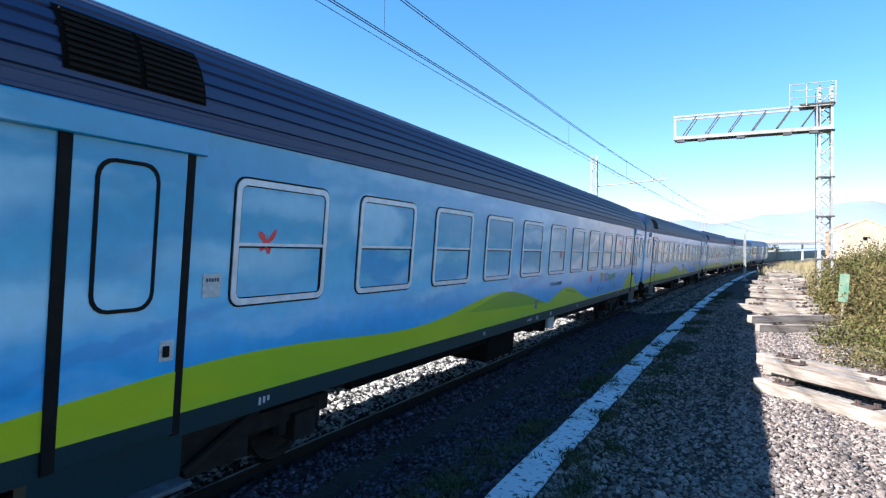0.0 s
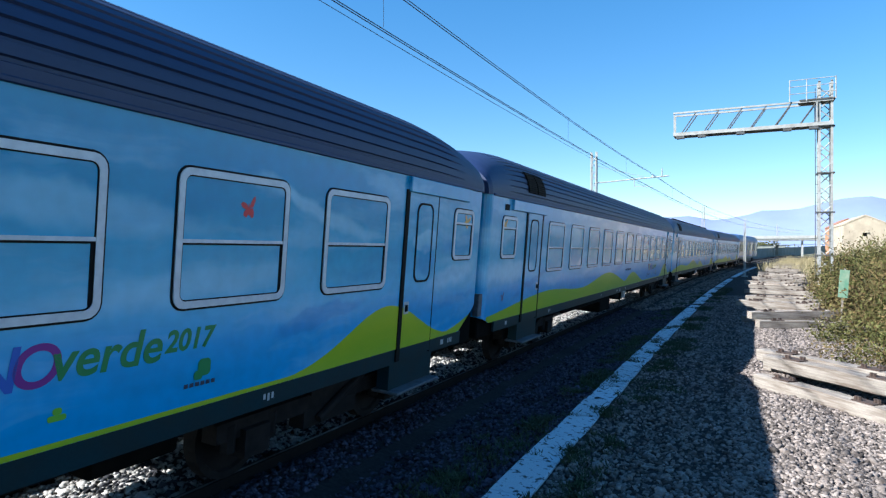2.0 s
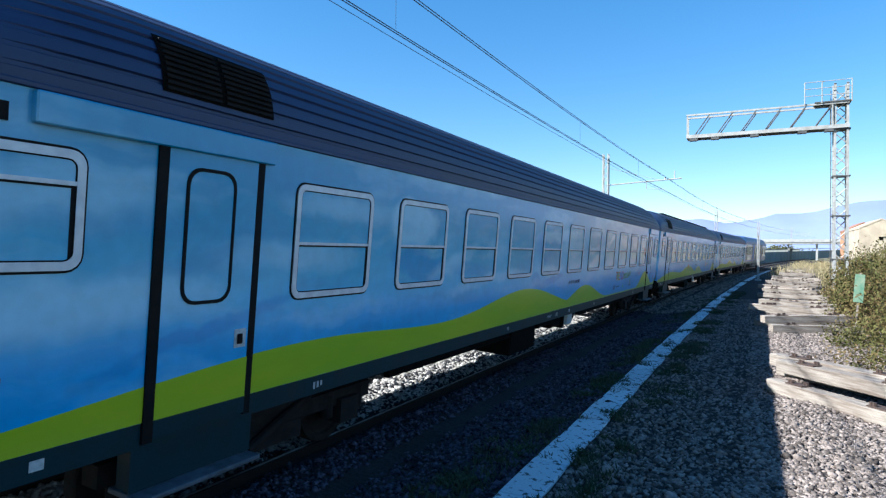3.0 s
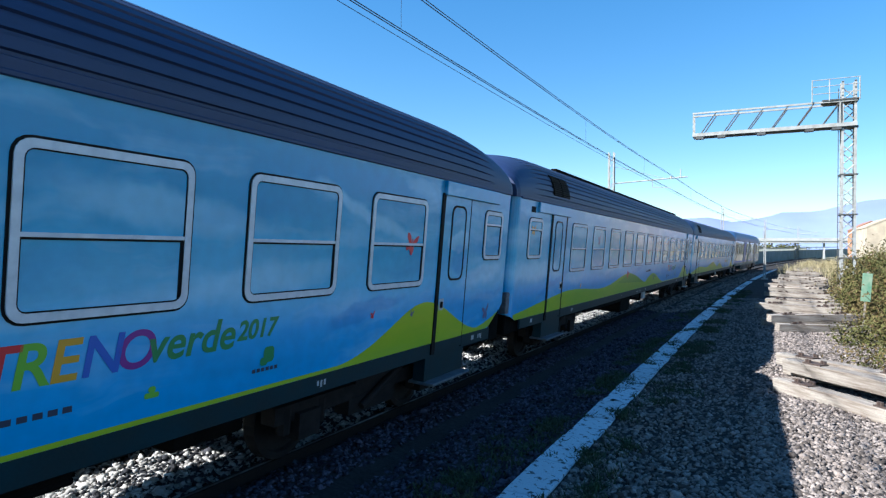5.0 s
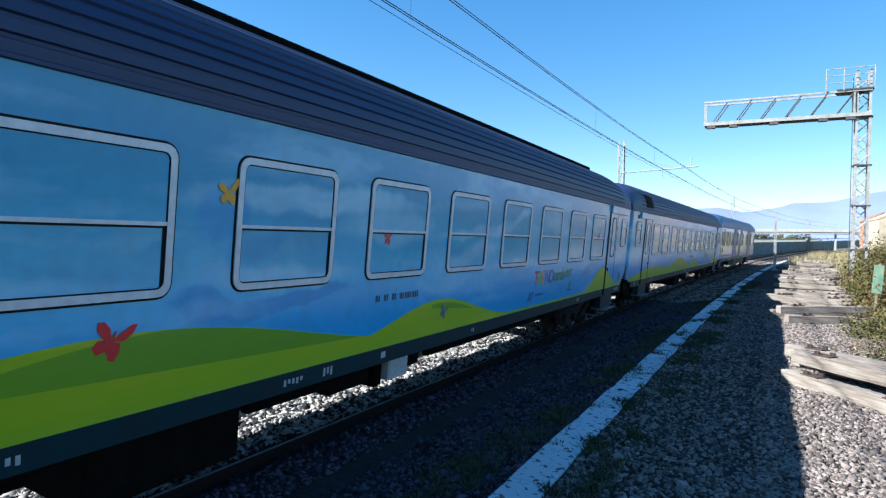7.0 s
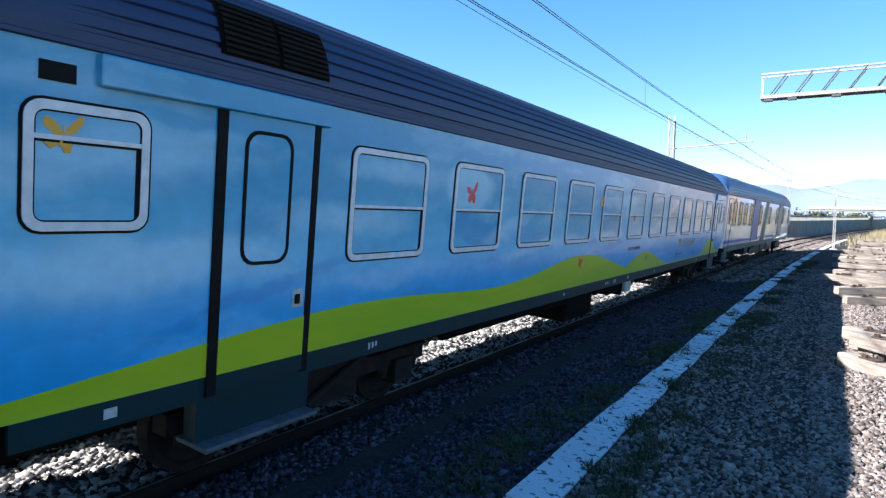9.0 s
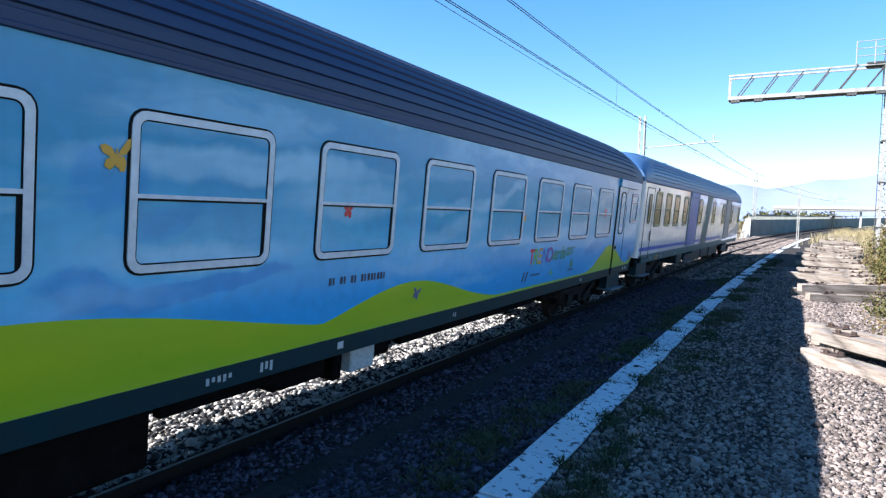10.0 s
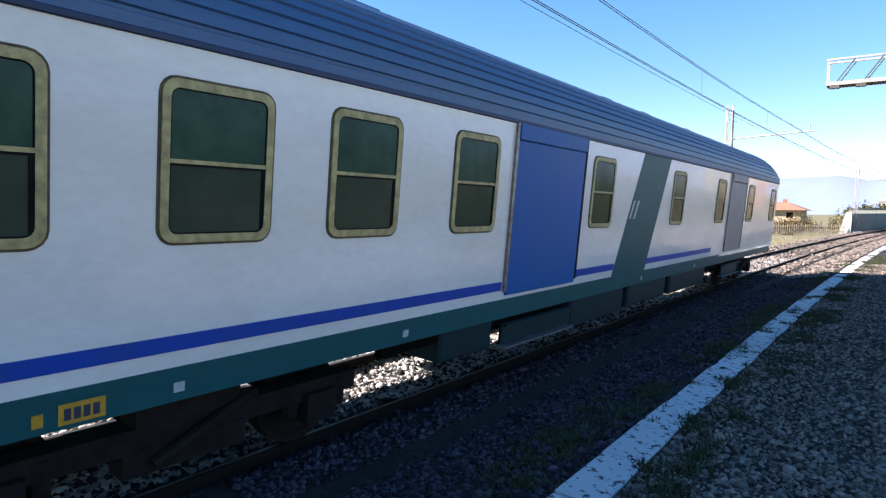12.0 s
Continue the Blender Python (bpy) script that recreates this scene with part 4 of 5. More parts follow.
for k in range(5):
    boxpart("notice_mark", (SIDE + 0.006, SIDE + 0.008, 3.29 + 0.028 * k - 13.2, 3.31 + 0.028 * k - 13.2, 2.085, 2.115), M_INK, notice)
tagged(coaches[0], "passenger coach in sky and hill livery, white notice beside door")
tagged(coaches[2], "passenger coach with sky and green hill livery, long roof duct")
tagged(coaches[3], "last passenger coach with sky and green hills, many butterflies")
# long roof duct of the third coach
boxpart("roof_duct", (0.62, 0.78, 4.0 - 13.2, 23.5 - 13.2, 4.07, 4.23), M_UNDER, coaches[2], bevel=0.02)


# ---- white luggage coach at the tail ----
def tail_coach():
    car = tagged(new("luggage_coach"), "white luggage van with blue sliding door and blue ribbed roof", "train car", "coaches of the train")
    hull(M_WHITE, car, cut_ends=False)
    roof_mesh(M_ROOF_E, car)
    for s in (1, -1):
        boxpart("gutter", (*sorted((s * (SIDE - 0.01), s * (SIDE + 0.02))), 0.3 - 13.2, 26.1 - 13.2, 3.262, 3.31), M_ROOF, car, bevel=0.008)
    solebar(car, M_GREENBAND)
    x = SIDE
    for a, b in ((0.34, 7.58), (9.66, 11.15), (12.75, 17.5)):
        boxpart("blue_stripe", (x - 0.002, x + 0.008, a - 13.2, b - 13.2, 1.235, 1.345), M_STRIPE, car)
    bm = bmesh.new()
    box(bm, x - 0.002, x + 0.004, 0.34 - 13.2, 18.5 - 13.2, 1.06, 1.12)
    part("lower_band", bm, M_GREENBAND, car)
    bm = bmesh.new()
    plate(bm, [(11.10 - 13.2, 1.11), (12.70 - 13.2, 1.11), (13.60 - 13.2, 3.275), (12.1 - 13.2, 3.275)], x - 0.002, x + 0.005)
    part("slanted_band", bm, M_GREENBAND, car)
    bm = bmesh.new()
    for k in range(2):
        y = 11.62 + 0.20 * k - 13.2
        plate(bm, [(y, 2.10), (y + 0.08, 2.10), (y + 0.24, 2.42), (y + 0.16, 2.42)], x + 0.005, x + 0.007)
    part("operator_mark", bm, M_PALE, car)
    for u in (1.75, 3.26, 4.71, 6.43, 9.95, 13.9, 17.5, 21.15, 24.85):
        w = 0.86
        window(car, u, u + w, 1.98, 3.05, 2.52, M_BRASS, M_GLASS_E, M_GLASS_LOW, fw=0.058, r=0.10, seal=M_OLDSEAL)
    # entrance door
    bm = bmesh.new()
    box(bm, x - 0.02, x + 0.004, 0.55 - 13.2, 1.46 - 13.2, 1.13, 3.12)
    d_ = part("entrance_door", bm, M_WHITE, car, bevel=0.006)
    bm = bmesh.new()
    ring(bm, rrect(0.535 - 13.2, 1.475 - 13.2, 1.00, 3.14, 0.03), rrect(0.56 - 13.2, 1.45 - 13.2, 1.02, 3.115, 0.03), x, x + 0.010)
    part("door_gap", bm, M_BLACK, d_)
    bm = bmesh.new()
    ring(bm, rrect(0.84 - 13.2, 1.17 - 13.2, 2.06, 2.95, 0.14), rrect(0.865 - 13.2, 1.145 - 13.2, 2.085, 2.925, 0.12), x + 0.01, x + 0.022)
    part("door_window_seal", bm, M_BLACK, d_)
    bm = bmesh.new()
    plate(bm, rrect(0.855 - 13.2, 1.155 - 13.2, 2.075, 2.935, 0.12), x + 0.012, x + 0.016)
    part("door_pane", bm, M_GLASS_E, d_)
    boxpart("door_handle", (x + 0.012, x + 0.05, 1.33 - 13.2, 1.36 - 13.2, 1.55, 1.85), M_STEEL, d_)
    # sliding luggage doors
    for u0, u1, m_, nm in ((7.66, 9.58, M_BLUEDOOR, "sliding_door"), (18.85, 20.7, M_GREYDOOR, "luggage_door")):
        bm = bmesh.new()
        box(bm, x - 0.02, x + 0.030, u0 - 13.2, u1 - 13.2, 1.17, 3.07)
        sd = part(nm, bm, m_, car, "blue sliding luggage door" if m_ is M_BLUEDOOR else "grey luggage door", bevel=0.008)
        bm = bmesh.new()
        box(bm, x - 0.01, x + 0.05, u0 - 13.2, u1 - 13.2, 3.075, 3.27)
        part("door_rail_cover", bm, m_, sd, bevel=0.008)
        for uu in (u0 - 0.05, u1):
            bm = bmesh.new()
            box(bm, x - 0.01, x + 0.034, uu - 13.2, uu + 0.05 - 13.2, 1.22, 3.27)
            part("door_post", bm, M_BLACK if uu > u0 else M_STEEL, sd)
        bm = bmesh.new()
        box(bm, x, x + 0.09, u0 - 13.2, u1 - 13.2, 0.78, 0.81)
        box(bm, x - 0.02, x + 0.02, u0 - 13.2, u1 - 13.2, 0.55, 0.80)
        part("foot_board", bm, M_SOLE, sd)
        bm = bmesh.new()
        box(bm, x - 0.05, x + 0.10, u0 - 13.2, u1 - 13.2, 0.50, 0.53)
        part("lower_step", bm, M_STEP, sd)
    door_step(car, 0.30, 1.50)
    boxpart("yellow_plate", (x - 0.006, x + 0.001, 2.68 - 13.2, 2.95 - 13.2, 0.90, 1.03), M_YELLOW, car)
    for k in range(4):
        boxpart("plate_mark", (x - 0.002, x + 0.002, 2.71 + 0.055 * k - 13.2, 2.75 + 0.055 * k - 13.2, 0.925, 1.0), M_INK, car)
    boxpart("yellow_mark", (x - 0.006, x + 0.001, 2.54 - 13.2, 2.60 - 13.2, 0.92, 1.0), M_YELLOW, car)
    for u in (1.9, 3.4, 5.8, 12.6, 16.2, 22.6):
        boxpart("maintenance_mark", (x - 0.006, x - 0.003, u - 13.2, u + 0.08 - 13.2, 0.935, 1.005), M_PALE, car)
    boxpart("vent_plate", (x, x + 0.01, 1.98 - 13.2, 2.12 - 13.2, 3.08, 3.17), M_UNDER, car)
    for u in (5.4, 11.5, 13.5, 16.5):
        bm = bmesh.new()
        box(bm, 0.35, 0.75, u - 13.2, u + 0.5 - 13.2, 4.05, 4.19)
        part("roof_vent", bm, M_ROOF_E, car, bevel=0.03)
    bogie(car, 3.70)
    bogie(car, 22.70)
    underframe(car, [(6.5, 7.55, 0.50, 0.90, 0.6, 1.36), (9.75, 11.9, 0.42, 0.90, 0.6, 1.36), (12.15, 14.3, 0.46, 0.90, 0.6, 1.36), (14.6, 17.4, 0.44, 0.90, 0.6, 1.36)], M_SOLE)
    underframe(car, [(7.4, 18.0, 0.45, 0.90, -1.1, -0.5)])
    ends(car)
    for ob in car.children:
        if not ob.name.startswith("bogie"):
            ob.location.z += 0.09
    return car


coaches.append(tail_coach())


SURGE = ((0.0, -0.09), (1.0, -0.06), (2.5, 0.08), (5.2, 0.08), (6.1, -0.06), (7.0, -0.087), (8.8, -0.02), (10.5, 0.055), (11.4, 0.03), (12.0, 0.07))


def surge(t):
    """Small slow gains and losses of the train against its even run."""
    for (t0, a), (t1, b) in zip(SURGE, SURGE[1:]):
        if t <= t1:
            f = (t - t0) / (t1 - t0)
            return a + (b - a) * f * f * (3 - 2 * f)
    return SURGE[-1][1]


def motions():
    """The train rolls past: each coach rides the canted curve; its wheelsets turn."""
    for k, c in enumerate(coaches):
        rows = []
        for j in range(49):
            t = 0.25 * j
            s = 8.796 * t + 0.05114 * (t - 6) ** 2 + 0.003185 * (t - 6) ** 3 + surge(t)
            y = 1.40 + CAR * (k + 0.5) - s
            y = max(y, -95.0)
            x = TRACK_X + bend(y)
            rows.append((t, pose(x, y, TRACK_Z + rise(y), math.degrees(math.atan(2 * RISE * max(y, 0))), CANT, -math.degrees(math.atan(BEND * y)))))
        walk(c, rows)
        turns = []
        for j in range(161):
            t = 0.075 * j
            s = 8.796 * t + 0.05114 * ((t - 6) ** 2 - 36) + 0.003185 * ((t - 6) ** 3 + 216)
            turns.append((t, math.degrees(s / 0.46)))
        for ob in c.children_recursive:
            if ob.name.startswith("wheelset"):
                y = ob.location.y
                walk(ob, [(t, pose(0, y, 0.46, a)) for t, a in turns])


# ---- cantilever gantry ----
def lattice(bm, x0, x1, y0, y1, z0, z1, panel, r=0.035, d=0.02):
    """An upright lattice mast: four corner angles with zigzag bracing."""
    cs_ = [(x0, y0), (x1, y0), (x1, y1), (x0, y1)]
    for x, y in cs_:
        box(bm, x - r, x + r, y - r, y + r, z0, z1)
    n = int((z1 - z0) / panel)
    for k in range(n):
        a, b = z0 + k * panel, z0 + (k + 1) * panel
        for i in range(4):
            p, q = cs_[i], cs_[(i + 1) % 4]
            if k % 2:
                p, q = q, p
            rod(bm, (*p, a), (*q, b), d, 4)


GY_ = 40.0
gantry = tagged(new("signal_gantry"), "galvanised steel cantilever signal gantry with lattice mast and walkway boom", "gantry")
bm = bmesh.new()
lattice(bm, 4.18, 4.78, GY_, GY_ + 0.6, -0.6, 11.8, 0.6, 0.06, 0.03)
part("mast", bm, M_GALV, gantry)
BZ0, BZ1 = 9.28, 10.70
for y in (GY_ - 0.1, GY_ + 0.8):
    bm = bmesh.new()
    box(bm, -3.50, 4.85, y - 0.05, y + 0.05, BZ1 - 0.07, BZ1 + 0.03)
    part("top_chord", bm, M_GALV, gantry)
    bm = bmesh.new()
    box(bm, -3.50, 4.85, y - 0.06, y + 0.06, BZ0, BZ0 + 0.20)
    part("bottom_chord", bm, M_GALV, gantry)
    for k in range(7):
        x = -3.45 + 1.25 * k
        if k in (0, 6):
            bm = bmesh.new()
            box(bm, x - 0.035, x + 0.035, y - 0.03, y + 0.03, BZ0 + 0.2, BZ1)
            part("boom_post", bm, M_GALV, gantry)
        if k < 6:
            bm = bmesh.new()
            rod(bm, (x + 0.45, y, BZ0 + 0.2), (x + 1.25, y, BZ1 - 0.05), 0.035, 5)
            part("boom_diagonal", bm, M_DARKSTEEL, gantry)
bm = bmesh.new()
box(bm, -3.50, 4.2, GY_ - 0.05, GY_ + 0.75, BZ0 + 0.03, BZ0 + 0.09)
for x in (-3.1, -1.9, 0.2, 2.6, 3.9):
    box(bm, x - 0.22, x + 0.22, GY_ - 0.14, GY_ + 0.2, BZ0 - 0.16, BZ0)
part("walkway", bm, M_DARKSTEEL, gantry)
bm = bmesh.new()
box(bm, 3.2, 4.95, GY_ - 0.2, GY_ + 0.9, BZ1 + 0.03, BZ1 + 0.10)
part("platform", bm, M_DARKSTEEL, gantry)
for x in (2.72, 3.55, 4.95):
    bm = bmesh.new()
    rod(bm, (x, GY_ - 0.2, BZ1), (x, GY_ - 0.2, BZ1 + 1.25), 0.03, 5)
    part("railing_post", bm, M_GALV, gantry)
for z in (0.45, 0.85, 1.22):
    bm = bmesh.new()
    rod(bm, (2.72, GY_ - 0.2, BZ1 + z), (4.95, GY_ - 0.2, BZ1 + z), 0.024, 5)
    part("railing", bm, M_GALV, gantry)
bm = bmesh.new()
for z in range(2, 22):
    rod(bm, (3.98, GY_, z * 0.5), (4.16, GY_, z * 0.5), 0.012, 4)
rod(bm, (3.98, GY_, 0.5), (3.98, GY_, 11.4), 0.02, 4)
part("ladder", bm, M_DARKSTEEL, gantry)
for z in (2.0, 4.4, 6.6, 9.2):
    boxpart("mast_plate", (4.05, 4.92, GY_ - 0.08, GY_ + 0.7, z, z + 0.07), M_DARKSTEEL, gantry)
boxpart("footing", (3.9, 5.1, GY_ - 0.3, GY_ + 0.9, -0.9, -0.3), M_CONC, gantry)


# ---- catenary masts ----
def catenary_mast(y):
    m = tagged(new("catenary_mast"), "grey lattice catenary mast with an arm over the track", "mast", "catenary masts")
    x0 = -3.62
    bm = bmesh.new()
    lattice(bm, x0 - 0.16, x0 + 0.16, -0.14, 0.14, -0.9, 8.55, 0.42, 0.03, 0.014)
    part("post", bm, M_GALV, m)
    bm = bmesh.new()
    rod(bm, (x0, 0, 6.55), (0.95, 0, 6.78), 0.04, 6)
    rod(bm, (x0, 0, 7.7), (-0.4, 0, 6.75), 0.012, 4)
    part("arm", bm, M_GALV, m)
    bm = bmesh.new()
    rod(bm, (0.55, 0, 6.76), (0.55, 0, 7.25), 0.03, 6)
    part("pin", bm, M_CONC, m)
    bm = bmesh.new()
    rod(bm, (0.0, 0, 6.72), (0.0, 0, 6.88), 0.045, 8)
    part("insulator", bm, M_CONC, m)
    bm = bmesh.new()
    rod(bm, (-1.1, 0, 6.65), (-1.1, 0, 6.2), 0.02, 5)
    rod(bm, (-1.1, 0, 6.22), (0.0, 0, 6.16), 0.018, 5)
    part("steady_arm", bm, M_GALV, m)
    bm = bmesh.new()
    box(bm, x0 - 0.4, x0 + 0.4, -0.4, 0.4, -1.2, -0.35)
    part("footing", bm, M_CONC, m)
    m.matrix_basis = pose(WIRE_X + bend(y), y, rise(y) + 0.02, 0, 0, -math.degrees(math.atan(BEND * y)))
    return m


mast = catenary_mast(39.6)
for y in (95.0, 142.0, 190.0):
    copy_thing(mast, pose(WIRE_X + bend(y), y, rise(y) + 0.02, 0, 0, -math.degrees(math.atan(BEND * y))))

# slim post beside the path
pp = tagged(new("marker_post"), "slim grey concrete post beside the path", "post")
bm = bmesh.new()
lattice(bm, -0.06, 0.06, -0.06, 0.06, -0.2, 4.55, 0.7, 0.035, 0.015)
part("shaft", bm, M_GALV, pp)
boxpart("base", (-0.25, 0.25, -0.25, 0.25, -0.3, 0.12), M_CONC, pp)
pp.matrix_basis = pose(0.62, 58.0, 0.05)


# ---- old sleepers in a heap ----
def old_sleeper(length=2.6):
    ob = tagged(new("old_sleeper"), "weathered old wooden sleeper with rusty fastenings lying on gravel", "railway sleeper", "old sleepers")
    bm = bmesh.new()
    n = 14
    prev = None
    for k in range(n + 1):
        x = -length / 2 + length * k / n
        j = [0.012 * noise.noise((x * 2.1, i * 3.3, 7.0)) for i in range(8)]
        row = [bm.verts.new((x, a + j[i], b + j[7 - i])) for i, (a, b) in enumerate(((-0.13, 0.012), (-0.12, 0.0), (0.12, 0.0), (0.13, 0.012), (0.13, 0.195), (0.118, 0.21), (-0.118, 0.21), (-0.13, 0.195)))]
        if prev:
            for i in range(8):
                bm.faces.new((prev[i], prev[(i + 1) % 8], row[(i + 1) % 8], row[i]))
        else:
            bm.faces.new(row)
        prev = row
    bm.faces.new(prev[::-1])
    part("timber", bm, M_OLDWOOD, ob)
    for s in (-0.75, 0.75):
        bm = bmesh.new()
        box(bm, s - 0.17, s + 0.17, -0.09, 0.09, 0.207, 0.226)
        for a in (-0.12, -0.07, 0.08, 0.13):
            rod(bm, (s + a, 0.05 * (1 if a > 0 else -1), 0.22), (s + a, 0.05 * (1 if a > 0 else -1), 0.275), 0.026, 6)
        part("base_plate", bm, M_RUST, ob)
    return ob


first_sleeper = old_sleeper()
PLACES = [  # middle x, y, z, turn
    (1.32, 11.62, 0.27, -46), (1.36, 11.02, 0.25, -49), (1.12, 10.35, 0.03, -54), (1.45, 11.95, 0.04, -45), (1.50, 20.9, 0.27, 27), (1.72, 20.2, 0.05, 24), (1.40, 21.9, 0.05, 20),
    (1.62, 26.6, 0.26, -26), (1.48, 27.8, 0.06, -20), (1.80, 25.7, 0.05, -30), (1.75, 30.9, 0.06, -8), (1.6, 31.9, 0.26, -14), (1.9, 35.5, 0.06, -18), (1.8, 36.2, 0.26, -12),
    (2.1, 40.2, 0.08, -20), (2.0, 41.0, 0.28, -10), (2.35, 45.3, 0.10, 6), (2.3, 46.2, 0.30, -12), (2.6, 50.5, 0.12, -14), (2.9, 55.0, 0.14, -10), (2.8, 55.8, 0.34, 3), (3.2, 60.0, 0.16, -8), (3.6, 65.5, 0.18, -12), (3.9, 70.0, 0.2, 3), (4.3, 75.5, 0.25, -10), (4.7, 81.0, 0.28, -4), (5.4, 88, 0.32, -8), (6.0, 95, 0.36, 3)]
rng = random.Random(12)
for k in range(26):
    y = 23.5 + 62 * rng.random()
    PLACES.append((1.6 + max(0.0, y - 32) * 0.068 + rng.uniform(-0.4, 0.5), y, rng.choice((0.06, 0.07, 0.27, 0.30)) + 0.001 * y, rng.uniform(-38, 22)))
for k, (x, y, z, a) in enumerate(PLACES):
    if k > 6:
        x, a = x + 0.28 * math.sin(k * 4.1), a + 9 * math.sin(k * 2.3)
    m_ = pose(x, y, z + rise(y) * 0.3, 1.5 * math.sin(k * 1.7), 1.0 * math.sin(k * 2.9), a)
    if k == 0:
        first_sleeper.matrix_basis = m_
    else:
        copy_thing(first_sleeper, m_)

# ---- kerb ----
kerb = tagged(new("kerb"), "line of worn white concrete edging slabs between track and path", "kerb", kind="structure")
bm = bmesh.new()
box(bm, -0.20, 0.20, -0.487, 0.487, -0.16, 0.0)
slab = part("slab", bm, M_KERB, kerb, bevel=0.012)
rng = random.Random(4)
for j in range(88):
    y = 1.9 + 1.0 * j
    if y > 26 and rng.random() < 0.22:
        continue
    ob = slab if j == 0 else new("slab", slab.data)
    ob.parent = kerb
    ob.matrix_local = pose(-1.93 + bend(y) + rng.uniform(-0.012, 0.012), y, 0.0 + rise(y) + rng.uniform(-0.012, 0.006), rng.uniform(-0.5, 0.5), rng.uniform(-1, 1), -math.degrees(math.atan(BEND * y)) + rng.uniform(-0.6, 0.6))


# ---- loose stones ----
def stones(name, n, sample, size, material, label, seed, plain=False):
    r = np.random.RandomState(seed)
    phi = (1 + 5 ** 0.5) / 2
    ico = np.array([(-1, phi, 0), (1, phi, 0), (-1, -phi, 0), (1, -phi, 0), (0, -1, phi), (0, 1, phi), (0, -1, -phi), (0, 1, -phi), (phi, 0, -1), (phi, 0, 1), (-phi, 0, -1), (-phi, 0, 1)]) / 1.9
    tri = np.array([(0, 11, 5), (0, 5, 1), (0, 1, 7), (0, 7, 10), (0, 10, 11), (1, 5, 9), (5, 11, 4), (11, 10, 2), (10, 7, 6), (7, 1, 8), (3, 9, 4), (3, 4, 2), (3, 2, 6), (3, 6, 8), (3, 8, 9), (4, 9, 5), (2, 4, 11), (6, 2, 10), (8, 6, 7), (9, 8, 1)])
    if plain:
        ico = np.array([(1, 0, 0), (0, 1, 0), (-1, 0, 0), (0, -1, 0), (0, 0, 1), (0, 0, -1)], float)
        tri = np.array([(0, 1, 4), (1, 2, 4), (2, 3, 4), (3, 0, 4), (1, 0, 5), (2, 1, 5), (3, 2, 5), (0, 3, 5)])
    nv = len(ico)
    pts = []
    while len(pts) < n:
        x, y = sample(r)
        pts.append((x + bend(y), y, gravel_z(x, y)))
    P = np.array(pts)
    V = ico[None] * (1 + r.uniform(-0.48, 0.40, (n, nv, 1)))
    V = V * (size * np.exp(r.normal(0, 0.28, (n, 1, 1)))) * np.stack([r.uniform(0.8, 1.4, (n, 1)), r.uniform(0.7, 1.1, (n, 1)), r.uniform(0.5, 0.85, (n, 1))], 2)
    a = r.uniform(0, math.tau, n)
    c, s = np.cos(a)[:, None], np.sin(a)[:, None]
    X, Y = V[:, :, 0] * c - V[:, :, 1] * s, V[:, :, 0] * s + V[:, :, 1] * c
    tl = r.uniform(-0.5, 0.5, (n, 1))
    Z = V[:, :, 2] + X * tl
    W = np.stack([X + P[:, None, 0], Y + P[:, None, 1], Z + P[:, None, 2] + size * 0.25], 2).reshape(-1, 3)
    F = (tri[None] + nv * np.arange(n)[:, None, None]).reshape(-1, 3)
    me = bpy.data.meshes.new(name)
    me.vertices.add(len(W))
    me.vertices.foreach_set("co", W.ravel())
    me.loops.add(F.size)
    me.loops.foreach_set("vertex_index", F.ravel().astype(np.int32))
    me.polygons.add(len(F))
    me.polygons.foreach_set("loop_start", np.arange(0, F.size, 3, dtype=np.int32))
    me.update(calc_edges=True)
    me.materials.append(material)
    return tagged(new(name, me), label, "gravel", kind="stuff")


def near_path(r):
    while True:
        y = 4.0 + 30 * r.rand() ** 1.9
        x = r.uniform(-1.7, 4.2)
        if x < 0.55 * y:
            return x, y


def by_track(r):
    y = 3.0 + 26 * r.rand() ** 1.5
    return r.uniform(-4.7, -2.1), y


def lit_path(r):
    y = 5.0 + 22 * r.rand() ** 1.4
    return r.uniform(-0.1, 3.6), y


def far_shoulder(r):
    y = 2.0 + 34 * r.rand() ** 1.3
    return r.uniform(-9.3, -6.7), y


def far_bed(r):
    y = 26 + 60 * r.rand() ** 1.3
    return r.uniform(-8.8, -2.3), y


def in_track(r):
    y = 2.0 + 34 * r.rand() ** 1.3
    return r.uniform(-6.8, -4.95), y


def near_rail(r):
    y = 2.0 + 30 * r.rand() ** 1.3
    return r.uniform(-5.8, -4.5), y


stones("gravel_stones", 50000, near_path, 0.0245, M_STONE, "loose pale grey angular gravel on the path", 1)
stones("heaped_gravel_stones", 34000, lit_path, 0.0255, M_STONE, "heaped pale angular gravel around the old sleepers", 5)
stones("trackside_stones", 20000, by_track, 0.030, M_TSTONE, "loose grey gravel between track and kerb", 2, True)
stones("ballast_stones", 26000, far_shoulder, 0.029, M_BSTONE, "pale angular ballast stones beyond the track", 3)
stones("bed_stones", 26000, in_track, 0.030, M_BSTONE, "angular ballast stones between the rails", 4)
stones("rail_side_stones", 9000, near_rail, 0.038, M_RSTONE, "ballast stones along the near rail, coloured dark for the train's shade", 7, True)
stones("far_ballast_stones", 14000, far_bed, 0.062, M_STONE, "grey ballast along the curving track", 6, True)


